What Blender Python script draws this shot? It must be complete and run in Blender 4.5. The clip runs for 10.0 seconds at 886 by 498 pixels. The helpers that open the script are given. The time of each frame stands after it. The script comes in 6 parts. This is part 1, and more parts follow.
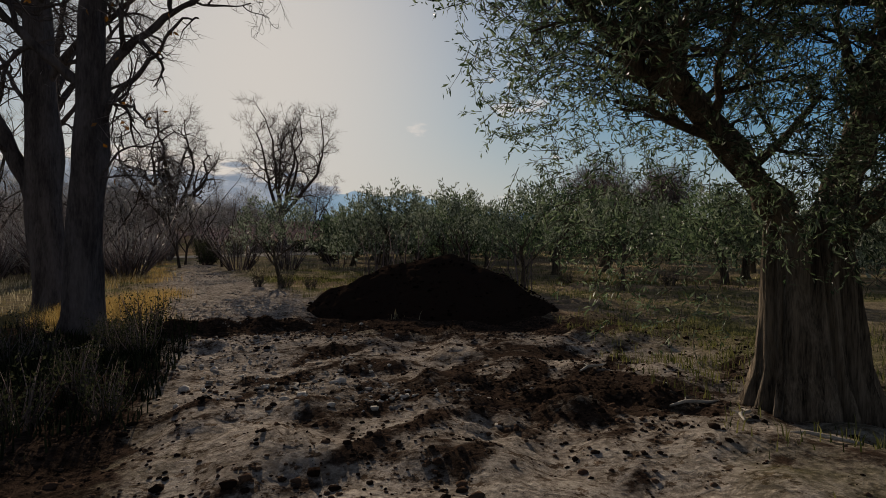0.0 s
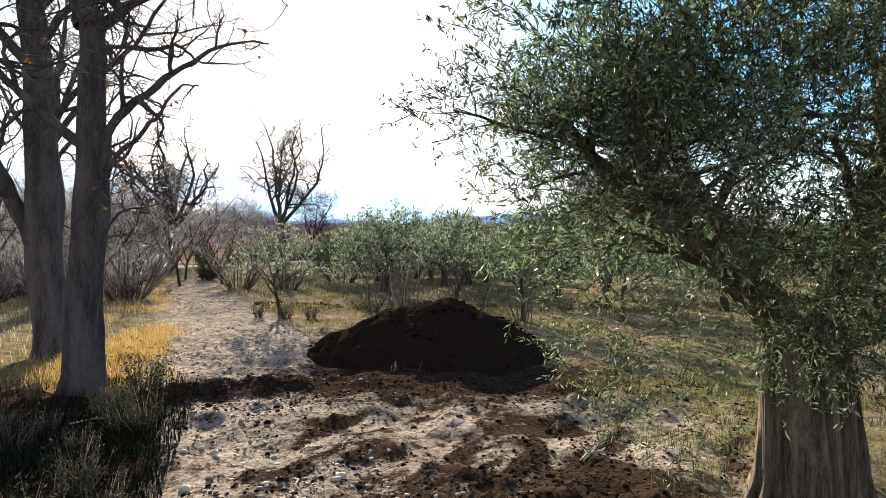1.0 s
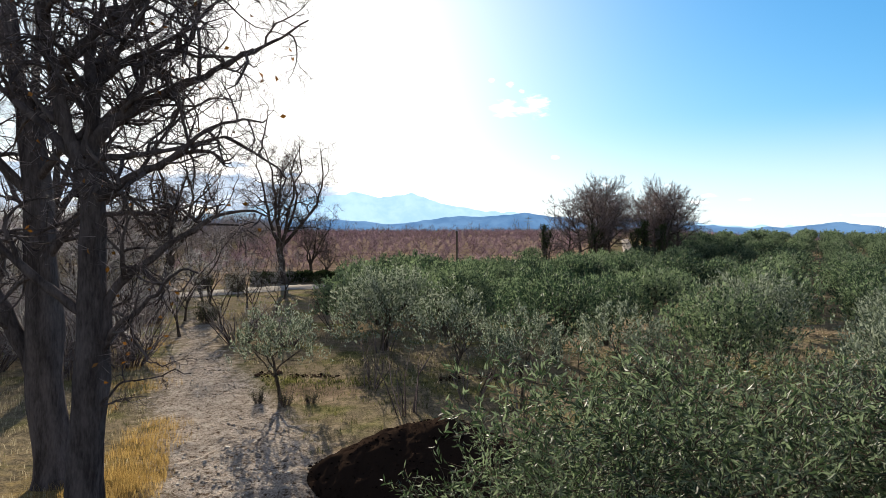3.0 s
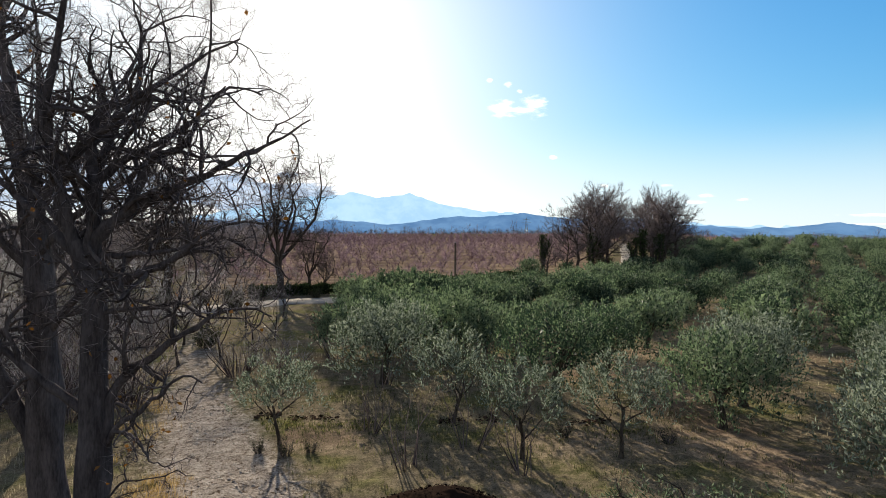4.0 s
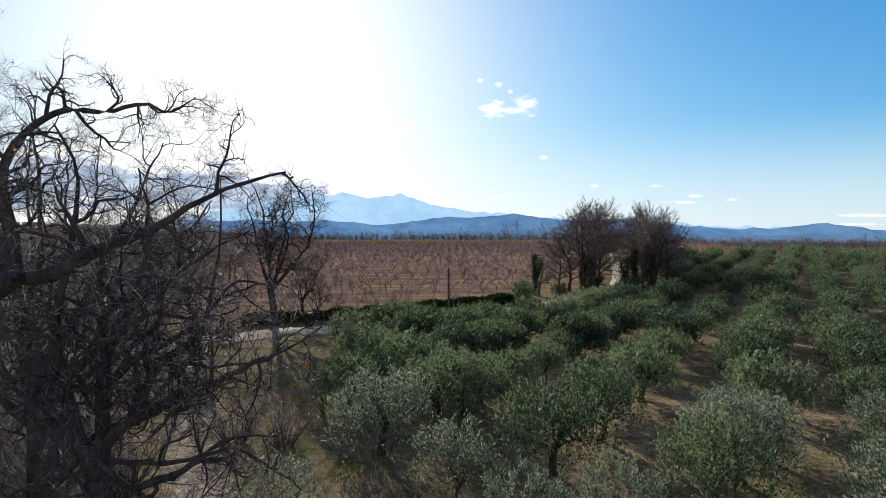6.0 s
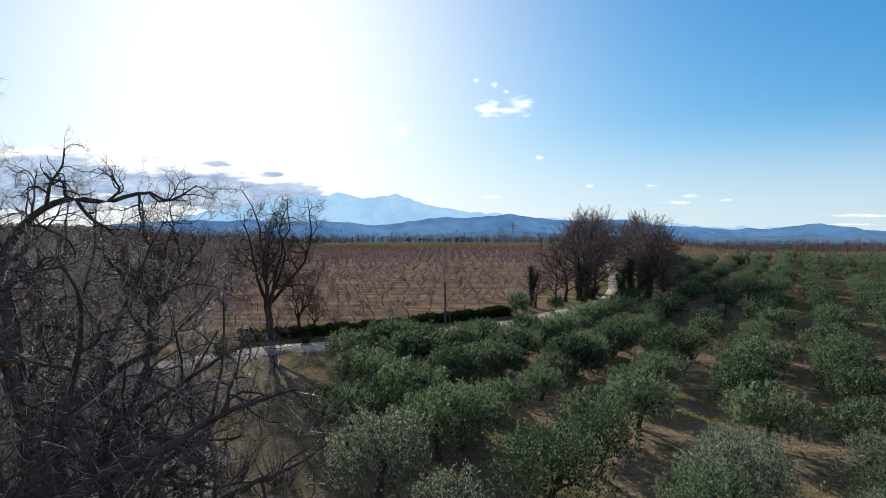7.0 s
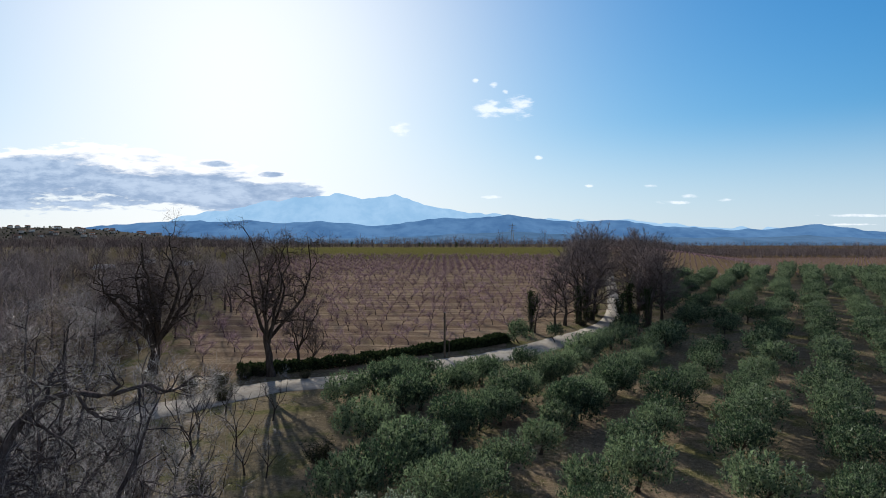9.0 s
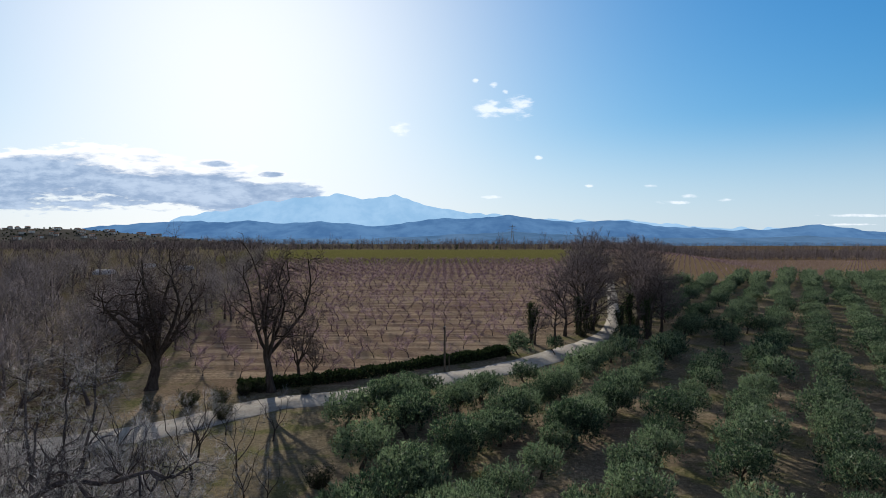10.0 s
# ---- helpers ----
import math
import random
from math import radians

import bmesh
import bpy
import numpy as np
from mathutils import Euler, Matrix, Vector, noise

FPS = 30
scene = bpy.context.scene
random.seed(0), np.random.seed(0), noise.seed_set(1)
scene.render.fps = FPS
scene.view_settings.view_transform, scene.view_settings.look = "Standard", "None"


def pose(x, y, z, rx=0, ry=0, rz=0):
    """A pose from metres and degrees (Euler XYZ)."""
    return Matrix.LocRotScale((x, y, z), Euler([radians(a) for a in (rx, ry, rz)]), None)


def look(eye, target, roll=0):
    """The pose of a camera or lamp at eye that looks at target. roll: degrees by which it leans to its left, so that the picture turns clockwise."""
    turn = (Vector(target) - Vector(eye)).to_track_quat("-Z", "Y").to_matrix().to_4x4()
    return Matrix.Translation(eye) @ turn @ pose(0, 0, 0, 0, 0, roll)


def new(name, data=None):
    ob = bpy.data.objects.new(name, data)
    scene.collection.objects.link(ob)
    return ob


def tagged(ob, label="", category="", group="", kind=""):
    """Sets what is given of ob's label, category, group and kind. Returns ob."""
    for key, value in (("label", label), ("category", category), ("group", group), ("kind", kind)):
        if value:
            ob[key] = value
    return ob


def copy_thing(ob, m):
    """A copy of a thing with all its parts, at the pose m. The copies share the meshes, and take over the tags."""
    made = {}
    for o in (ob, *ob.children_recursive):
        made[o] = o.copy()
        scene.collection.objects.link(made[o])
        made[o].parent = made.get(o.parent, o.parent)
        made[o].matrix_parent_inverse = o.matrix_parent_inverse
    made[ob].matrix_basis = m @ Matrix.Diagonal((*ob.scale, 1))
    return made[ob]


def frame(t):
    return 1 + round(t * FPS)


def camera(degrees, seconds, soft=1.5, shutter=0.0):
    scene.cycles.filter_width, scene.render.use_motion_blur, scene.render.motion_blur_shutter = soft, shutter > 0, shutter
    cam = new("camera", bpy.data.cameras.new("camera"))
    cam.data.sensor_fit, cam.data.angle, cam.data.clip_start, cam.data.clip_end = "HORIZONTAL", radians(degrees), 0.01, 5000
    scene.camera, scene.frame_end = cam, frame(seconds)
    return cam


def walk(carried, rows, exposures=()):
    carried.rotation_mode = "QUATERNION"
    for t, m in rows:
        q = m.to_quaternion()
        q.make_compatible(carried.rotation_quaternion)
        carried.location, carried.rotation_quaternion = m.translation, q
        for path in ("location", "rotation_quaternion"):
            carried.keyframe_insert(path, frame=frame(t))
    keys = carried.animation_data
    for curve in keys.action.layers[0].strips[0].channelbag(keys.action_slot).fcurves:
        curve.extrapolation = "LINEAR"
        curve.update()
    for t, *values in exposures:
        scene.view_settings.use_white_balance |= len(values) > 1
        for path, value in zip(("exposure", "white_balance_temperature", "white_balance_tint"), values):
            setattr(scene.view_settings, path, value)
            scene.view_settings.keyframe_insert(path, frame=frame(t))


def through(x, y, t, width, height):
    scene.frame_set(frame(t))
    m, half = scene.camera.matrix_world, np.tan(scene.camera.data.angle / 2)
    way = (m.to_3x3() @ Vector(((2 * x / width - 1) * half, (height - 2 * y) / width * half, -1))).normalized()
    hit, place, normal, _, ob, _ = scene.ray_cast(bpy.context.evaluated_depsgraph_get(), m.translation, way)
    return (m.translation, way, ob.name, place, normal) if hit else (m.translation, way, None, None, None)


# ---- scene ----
cam = camera(72.0, 10.0, soft=0.75)

# ---- the flight: a drone that climbs straight up, with a slow turn to its right ----
# seconds, sideways drift, height, heading in degrees
FLIGHT = [
    (0.0, 0.0, 1.24, 1.57), (0.5, 0.0, 1.64, 1.57), (1.0, 0.0, 2.08, 1.57), (1.5, 0.0, 2.55, 1.57),
    (2.0, 0.0, 3.13, 1.57), (2.5, 0.0, 3.77, 1.55), (3.2, -0.01, 4.69, 1.50), (3.8, -0.04, 5.51, 1.40), (4.5, -0.13, 6.47, 1.10),
    (5.0, -0.21, 7.16, 0.90), (5.5, -0.28, 7.88, 0.70), (6.2, -0.37, 8.94, 0.36), (7.0, -0.45, 10.26, 0.06),
    (7.5, -0.45, 11.19, 0.0), (8.0, -0.45, 12.08, 0.0), (8.5, -0.45, 12.93, 0.0), (9.0, -0.45, 13.78, 0.0),
    (9.5, -0.45, 14.61, 0.0), (10.0, -0.45, 15.38, 0.0)]
walk(cam, [(t, pose(x, 0.0, z, 90 - 0.584, 0, a)) for t, x, z, a in FLIGHT],
     exposures=[(0.0, -0.6, 7500, 14), (0.25, 0.55, 7400, 12), (0.5, 1.45, 7350, 11), (0.9, 1.5, 7300, 11), (1.5, 1.5, 7200, 11), (2.0, 1.4, 7350, 11),
                (2.5, 1.08, 7150, 11), (4.0, 0.66, 6950, 10), (5.5, 0.52, 6800, 10), (7.0, 0.34, 6400, 10), (10.0, 0.17, 6280, 10)])

# ---- sky and sun ----
GLARE = 7.2
SUN_AZ, SUN_EL = radians(-18.6), radians(19.0)
SUN_WAY = Vector((math.sin(SUN_AZ) * math.cos(SUN_EL), math.cos(SUN_AZ) * math.cos(SUN_EL), math.sin(SUN_EL)))
world = bpy.data.worlds.new("sky")
scene.world = world
world.use_nodes = True


class Graph:
    """Short hand for a node tree."""

    def __init__(self, tree):
        self.tree = tree
        tree.nodes.clear()

    def node(self, kind, inputs=None):
        n = self.tree.nodes.new(kind)
        for k, v in (inputs or {}).items():
            sock = n.inputs[k]
            if isinstance(v, bpy.types.NodeSocket):
                self.tree.links.new(v, sock)
            else:
                sock.default_value = v
        return n

    def math(self, op, a, b=0.0, c=0.0, clamp=False):
        n = self.node("ShaderNodeMath", {0: a, 1: b, 2: c})
        n.operation, n.use_clamp = op, clamp
        return n.outputs[0]

    def step(self, v, lo, hi):
        n = self.node("ShaderNodeMapRange", {"Value": v, "From Min": lo, "From Max": hi})
        n.interpolation_type = "SMOOTHSTEP"
        return n.outputs[0]

    def noise(self, vec, scale, detail=4.0, rough=0.55):
        return self.node("ShaderNodeTexNoise", {"Vector": vec, "Scale": scale, "Detail": detail, "Roughness": rough}).outputs["Fac"]

    def mix(self, fac, a, b):
        n = self.node("ShaderNodeMix")
        n.data_type = "RGBA"
        for sock, v in ((n.inputs[0], fac), (n.inputs[6], a), (n.inputs[7], b)):
            if isinstance(v, bpy.types.NodeSocket):
                self.tree.links.new(v, sock)
            else:
                sock.default_value = v if not isinstance(v, tuple) or len(v) == 4 else (*v, 1.0)
        return n.outputs[2]


def build_sky():
    g = Graph(world.node_tree)
    sky = g.node("ShaderNodeTexSky")
    sky.sky_type, sky.sun_disc, sky.sun_elevation, sky.sun_rotation = "NISHITA", False, SUN_EL, SUN_AZ
    sky.altitude, sky.air_density, sky.dust_density, sky.ozone_density = 100.0, 1.0, 0.85, 4.0
    way = g.node("ShaderNodeTexCoord").outputs["Generated"]
    sep = g.node("ShaderNodeSeparateXYZ", {0: way})
    ahead = g.math("MAXIMUM", sep.outputs[1], 0.05)
    u = g.math("DIVIDE", sep.outputs[0], ahead)
    v = g.math("DIVIDE", sep.outputs[2], ahead)
    flat = g.node("ShaderNodeCombineXYZ", {0: u, 1: g.math("MULTIPLY", v, 2.6), 2: 0.0}).outputs[0]
    long = g.node("ShaderNodeCombineXYZ", {0: u, 1: g.math("MULTIPLY", v, 4.5), 2: 0.3}).outputs[0]
    fine = g.noise(flat, 34.0, 6.0, 0.62)
    broad = g.noise(long, 9.0, 6.0, 0.6)
    wob = g.math("MULTIPLY", g.math("SUBTRACT", fine, 0.5), 1.5)

    def puff(u0, v0, su, sv, gain=1.0):
        a = g.math("DIVIDE", g.math("SUBTRACT", u, u0), su)
        b = g.math("DIVIDE", g.math("SUBTRACT", v, v0), sv)
        r = g.math("ADD", g.math("MULTIPLY", a, a), g.math("MULTIPLY", b, b))
        return g.math("MULTIPLY", g.math("SUBTRACT", 1.0, r), gain)

    small = puff(0.075, 0.218, 0.026, 0.016)
    for p in ((0.126, 0.224, 0.024, 0.021), (0.105, 0.216, 0.030, 0.008), (-0.069, 0.186, 0.018, 0.012), (0.053, 0.265, 0.006, 0.004), (0.083, 0.258, 0.009, 0.005), (0.102, 0.247, 0.006, 0.004),
              (0.157, 0.139, 0.008, 0.004), (0.375, 0.066, 0.030, 0.004), (0.405, 0.076, 0.020, 0.004), (0.46, 0.07, 0.015, 0.003), (0.08, 0.075, 0.022, 0.003), (0.24, 0.093, 0.008, 0.003),
              (0.34, 0.093, 0.012, 0.003), (0.70, 0.045, 0.09, 0.003), (0.66, 0.03, 0.07, 0.002)):
        small = g.math("MAXIMUM", small, puff(*p))
    small = g.step(g.math("ADD", small, g.math("MULTIPLY", wob, 2.7)), 0.0, 1.3)
    # the long bank of cloud low in the sky, grey below and lit along its rim
    bank = puff(-0.66, 0.108, 0.30, 0.050)
    for p in ((-0.44, 0.092, 0.20, 0.036), (-0.32, 0.074, 0.14, 0.026), (-0.90, 0.105, 0.20, 0.055), (-0.20, 0.060, 0.10, 0.018), (-0.38, 0.130, 0.040, 0.008), (-0.28, 0.112, 0.030, 0.007)):
        bank = g.math("MAXIMUM", bank, puff(*p))
    bank = g.math("ADD", bank, g.math("ADD", g.math("MULTIPLY", wob, 0.5), g.math("MULTIPLY", g.math("SUBTRACT", broad, 0.47), 3.4)))
    body = g.step(bank, 0.0, 0.35)
    core = g.step(g.math("SUBTRACT", bank, g.math("ADD", g.math("MULTIPLY", g.math("SUBTRACT", v, 0.085), 11.0), g.math("MULTIPLY", wob, 0.7))), -0.15, 0.45)
    billow = g.step(g.math("ADD", g.math("MULTIPLY", fine, 0.6), g.math("MULTIPLY", broad, 0.6)), 0.48, 0.74)
    bank_colour = g.mix(core, (1.0, 1.0, 1.0), g.mix(billow, (0.25, 0.36, 0.54), (0.48, 0.59, 0.75)))
    tint = g.node("ShaderNodeVectorMath", {0: sky.outputs[0], 1: (0.78, 1.0, 1.27)})
    tint.operation = "MULTIPLY"
    # greyed and dimmed overhead and behind, out of view, to weaken blue fill light
    fill_cut = g.math("MAXIMUM", g.step(sep.outputs[2], 0.42, 0.75), g.step(sep.outputs[1], 0.3, -0.3))
    tone = g.node("ShaderNodeHueSaturation", {"Saturation": g.math("SUBTRACT", 1.15, g.math("MULTIPLY", fill_cut, 0.5)), "Value": g.math("SUBTRACT", 1.0, g.math("MULTIPLY", fill_cut, 0.42)), "Color": tint.outputs[0]}).outputs[0]
    low = g.step(sep.outputs[2], 0.20, -0.03)
    tone = g.mix(g.math("MULTIPLY", low, 0.62), tone, (7.6, 10.0, 12.4))
    # the pale aureole of lit haze round the sun
    facing = g.node("ShaderNodeVectorMath", {0: way, 1: tuple(SUN_WAY)})
    facing.operation = "DOT_PRODUCT"
    halo = g.math("POWER", g.math("MAXIMUM", facing.outputs["Value"], 0.0), 18.0)
    warm = g.node("ShaderNodeVectorMath", {0: (4.3, 3.3, 2.5), 3: halo})
    warm.operation = "SCALE"
    glow = g.node("ShaderNodeVectorMath", {0: tone, 1: warm.outputs[0]})
    glow.operation = "ADD"
    tone = glow.outputs[0]
    # the glare round the sun flattens off instead of running on without bound
    split = g.node("ShaderNodeSeparateColor", {0: tone}).outputs
    soft = [g.math("MULTIPLY", g.math("SUBTRACT", 1.0, g.math("POWER", 2.71828, g.math("DIVIDE", c, -GLARE))), GLARE) for c in split[:3]]
    tone = g.node("ShaderNodeCombineColor", {0: soft[0], 1: soft[1], 2: soft[2]}).outputs[0]
    base = g.node("ShaderNodeBackground", {"Color": tone, "Strength": 0.132})
    white = g.node("ShaderNodeBackground", {"Color": (0.95, 0.97, 1.0, 1.0), "Strength": 1.0})
    grey = g.node("ShaderNodeBackground", {"Color": bank_colour, "Strength": 0.95})
    m1 = g.node("ShaderNodeMixShader", {0: g.math("MULTIPLY", small, 0.72), 1: base.outputs[0], 2: white.outputs[0]})
    m2 = g.node("ShaderNodeMixShader", {0: g.math("MULTIPLY", body, 0.9), 1: m1.outputs[0], 2: grey.outputs[0]})
    g.node("ShaderNodeOutputWorld", {0: m2.outputs[0]})


build_sky()
sun = new("sun", bpy.data.lights.new("sun", "SUN"))
sun.data.energy, sun.data.angle, sun.data.color = 5.0, radians(0.55), (1.0, 0.93, 0.82)
sun.matrix_world = look(SUN_WAY * 200, (0, 0, 0))

# ---- materials ----


def surface(name, low, high, scale=6.0, rough=0.85, bump=0.3, bump_scale=40.0, per_object=0.0, island=0.0, through=0.0, metal=0.0, specular=0.0, upright=1.0):
    """A mottled surface: two colours in broad and fine noise, grain, and, where asked, a change from piece to piece."""
    mat = bpy.data.materials.new(name)
    mat.use_nodes = True
    g = Graph(mat.node_tree)
    at = g.node("ShaderNodeTexCoord").outputs["Object"]
    if upright != 1.0:
        m = g.node("ShaderNodeVectorMath", {0: at, 1: (1.0, 1.0, upright)})
        m.operation = "MULTIPLY"
        at = m.outputs[0]
    broad = g.noise(at, scale, 5.0, 0.6)
    fine = g.noise(at, scale * 7.3, 3.0, 0.6)
    f = g.math("ADD", g.math("MULTIPLY", broad, 0.65), g.math("MULTIPLY", fine, 0.35))
    if island:
        r = g.node("ShaderNodeNewGeometry").outputs["Random Per Island"]
        f = g.math("ADD", f, g.math("MULTIPLY", g.math("SUBTRACT", r, 0.5), island))
    if per_object:
        r = g.node("ShaderNodeObjectInfo").outputs["Random"]
        f = g.math("ADD", f, g.math("MULTIPLY", g.math("SUBTRACT", r, 0.5), per_object))
    colour = g.mix(g.step(f, 0.3, 0.7), low, high)
    grain = g.noise(at, bump_scale, 4.0, 0.65)
    rel = g.node("ShaderNodeBump", {"Strength": bump, "Distance": 0.02, "Height": grain})
    b = g.node("ShaderNodeBsdfPrincipled", {"Base Color": colour, "Roughness": rough, "Metallic": metal, "Specular IOR Level": specular, "Normal": rel.outputs[0]})
    out = b.outputs[0]
    if through:
        lit = g.node("ShaderNodeHueSaturation", {"Saturation": 1.25, "Value": 1.3, "Color": colour}).outputs[0]
        t = g.node("ShaderNodeBsdfTranslucent", {"Color": lit})
        out = g.node("ShaderNodeMixShader", {0: through, 1: out, 2: t.outputs[0]}).outputs[0]
    g.node("ShaderNodeOutputMaterial", {0: out})
    return mat


BARK = surface("bark", (0.034, 0.026, 0.021), (0.115, 0.094, 0.080), 5.0, 0.9, 1.0, 26.0, upright=0.22)
TALL_TWIG = surface("tall_tree_twig", (0.15, 0.125, 0.128), (0.42, 0.36, 0.365), 3.0, 0.6, 0.2, 60.0, island=0.6, specular=0.2)
TALL_BARK = surface("tall_tree_bark", (0.037, 0.031, 0.031), (0.150, 0.129, 0.126), 5.0, 0.9, 1.0, 26.0, upright=0.22)
TWIG = surface("twig", (0.075, 0.058, 0.054), (0.21, 0.168, 0.158), 3.0, 0.75, 0.2, 60.0, island=0.5)
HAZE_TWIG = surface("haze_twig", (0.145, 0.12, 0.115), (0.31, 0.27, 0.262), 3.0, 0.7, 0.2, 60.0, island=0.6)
WOOD_BARK = surface("wood_bark", (0.065, 0.05, 0.045), (0.16, 0.127, 0.116), 4.0, 0.85, 0.5, 40.0)
PEACH_BARK = surface("peach_bark", (0.05, 0.036, 0.033), (0.145, 0.108, 0.10), 4.0, 0.85, 0.5, 40.0)
SILVER_LEAF = surface("silver_leaf", (0.075, 0.094, 0.066), (0.26, 0.29, 0.23), 0.8, 0.6, 0.0, 30.0, island=0.9, through=0.35)
PALE_GRASS = surface("pale_grass", (0.20, 0.17, 0.11), (0.44, 0.39, 0.28), 0.8, 0.8, 0.0, 30.0, island=0.8, through=0.35)
DEAD_LEAF = surface("dead_leaf", (0.10, 0.055, 0.025), (0.24, 0.13, 0.06), 3.0, 0.8, 0.0, 30.0, island=0.8, through=0.3)
BLEACHED = surface("bleached_wood", (0.30, 0.27, 0.23), (0.50, 0.46, 0.41), 8.0, 0.85, 0.4, 60.0)
PALE_TWIG = surface("pale_twig", (0.16, 0.148, 0.145), (0.47, 0.44, 0.425), 3.0, 0.5, 0.2, 60.0, island=0.6, specular=0.25)
AVENUE_TWIG = surface("avenue_twig", (0.085, 0.068, 0.066), (0.23, 0.19, 0.188), 3.0, 0.75, 0.2, 60.0, island=0.6)
RED_TWIG = surface("red_twig", (0.165, 0.102, 0.116), (0.46, 0.32, 0.36), 0.6, 0.7, 0.2, 60.0, island=0.5, per_object=0.3)
OLIVE_BARK = surface("olive_bark", (0.026, 0.021, 0.016), (0.15, 0.122, 0.095), 9.0, 0.9, 1.0, 26.0, upright=0.15)
OLIVE_LEAF = surface("olive_leaf", (0.034, 0.052, 0.028), (0.150, 0.186, 0.120), 2.5, 0.5, 0.0, 30.0, island=1.1, through=0.42, specular=0.2)
GROVE_LEAF = surface("grove_leaf", (0.028, 0.047, 0.028), (0.158, 0.200, 0.122), 0.5, 0.62, 0.0, 30.0, island=1.2, through=0.42, per_object=0.7, specular=0.25)
SHRUB_LEAF = surface("shrub_leaf", (0.026, 0.032, 0.019), (0.082, 0.086, 0.050), 1.2, 0.8, 0.0, 30.0, island=0.8, through=0.15)
IVY_LEAF = surface("ivy_leaf", (0.022, 0.034, 0.017), (0.062, 0.082, 0.036), 1.2, 0.7, 0.0, 30.0, island=0.8, through=0.12)
DRY_GRASS = surface("dry_grass", (0.22, 0.155, 0.075), (0.46, 0.345, 0.18), 0.8, 0.8, 0.0, 30.0, island=0.8, through=0.4)
GREEN_GRASS = surface("green_grass", (0.045, 0.052, 0.022), (0.155, 0.15, 0.07), 0.8, 0.7, 0.0, 30.0, island=0.9, through=0.35)
HERO_BARK = surface("old_olive_bark", (0.012, 0.010, 0.008), (0.21, 0.17, 0.13), 13.0, 0.9, 1.0, 30.0, upright=0.09)
# weed colour taken almost to black, with tree shade painted in
SHADE_WEED = surface("shade_weed_leaf", (0.012, 0.016, 0.009), (0.040, 0.046, 0.023), 0.9, 0.85, 0.0, 30.0, island=0.9, through=0.0)
HUMUS = surface("humus", (0.007, 0.0052, 0.0045), (0.028, 0.0185, 0.014), 3.0, 0.95, 1.0, 45.0, island=0.5)
CLOD = surface("clod", (0.020, 0.013, 0.010), (0.105, 0.066, 0.046), 2.0, 0.95, 1.0, 45.0, island=0.9)
STONE = surface("stone", (0.26, 0.225, 0.19), (0.55, 0.50, 0.44), 3.0, 0.9, 0.4, 40.0, island=0.8)
ASPHALT = surface("asphalt", (0.32, 0.285, 0.24), (0.50, 0.455, 0.39), 0.5, 0.8, 0.4, 60.0)
POLE_WOOD = surface("pole_wood", (0.08, 0.065, 0.05), (0.17, 0.14, 0.11), 4.0, 0.85, 0.5, 50.0)
STEEL = surface("galvanised_steel", (0.25, 0.26, 0.27), (0.38, 0.39, 0.40), 4.0, 0.45, 0.1, 50.0, metal=0.7)
PLASTER = surface("plaster", (0.62, 0.56, 0.48), (0.82, 0.78, 0.70), 0.3, 0.9, 0.2, 20.0, per_object=0.8)
ROOF_TILE = surface("roof_tile", (0.22, 0.10, 0.06), (0.40, 0.22, 0.14), 0.6, 0.9, 0.4, 20.0, per_object=0.4)
SHEETING = surface("white_sheeting", (0.40, 0.40, 0.39), (0.58, 0.57, 0.56), 0.6, 0.5, 0.1, 20.0)
DARK_GLASS = surface("window_glass", (0.02, 0.022, 0.025), (0.04, 0.043, 0.047), 0.6, 0.15, 0.0, 20.0)


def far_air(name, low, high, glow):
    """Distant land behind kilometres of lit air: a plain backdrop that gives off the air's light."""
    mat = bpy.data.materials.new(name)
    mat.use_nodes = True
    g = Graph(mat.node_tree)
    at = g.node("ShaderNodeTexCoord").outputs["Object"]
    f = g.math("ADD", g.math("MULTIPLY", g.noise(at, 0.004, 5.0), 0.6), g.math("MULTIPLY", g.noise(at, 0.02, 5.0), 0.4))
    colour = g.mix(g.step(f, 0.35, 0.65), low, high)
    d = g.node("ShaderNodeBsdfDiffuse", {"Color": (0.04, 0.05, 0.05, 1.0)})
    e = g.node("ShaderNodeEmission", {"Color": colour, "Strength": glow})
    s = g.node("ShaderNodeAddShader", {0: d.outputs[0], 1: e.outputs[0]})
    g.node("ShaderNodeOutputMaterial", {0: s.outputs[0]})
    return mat


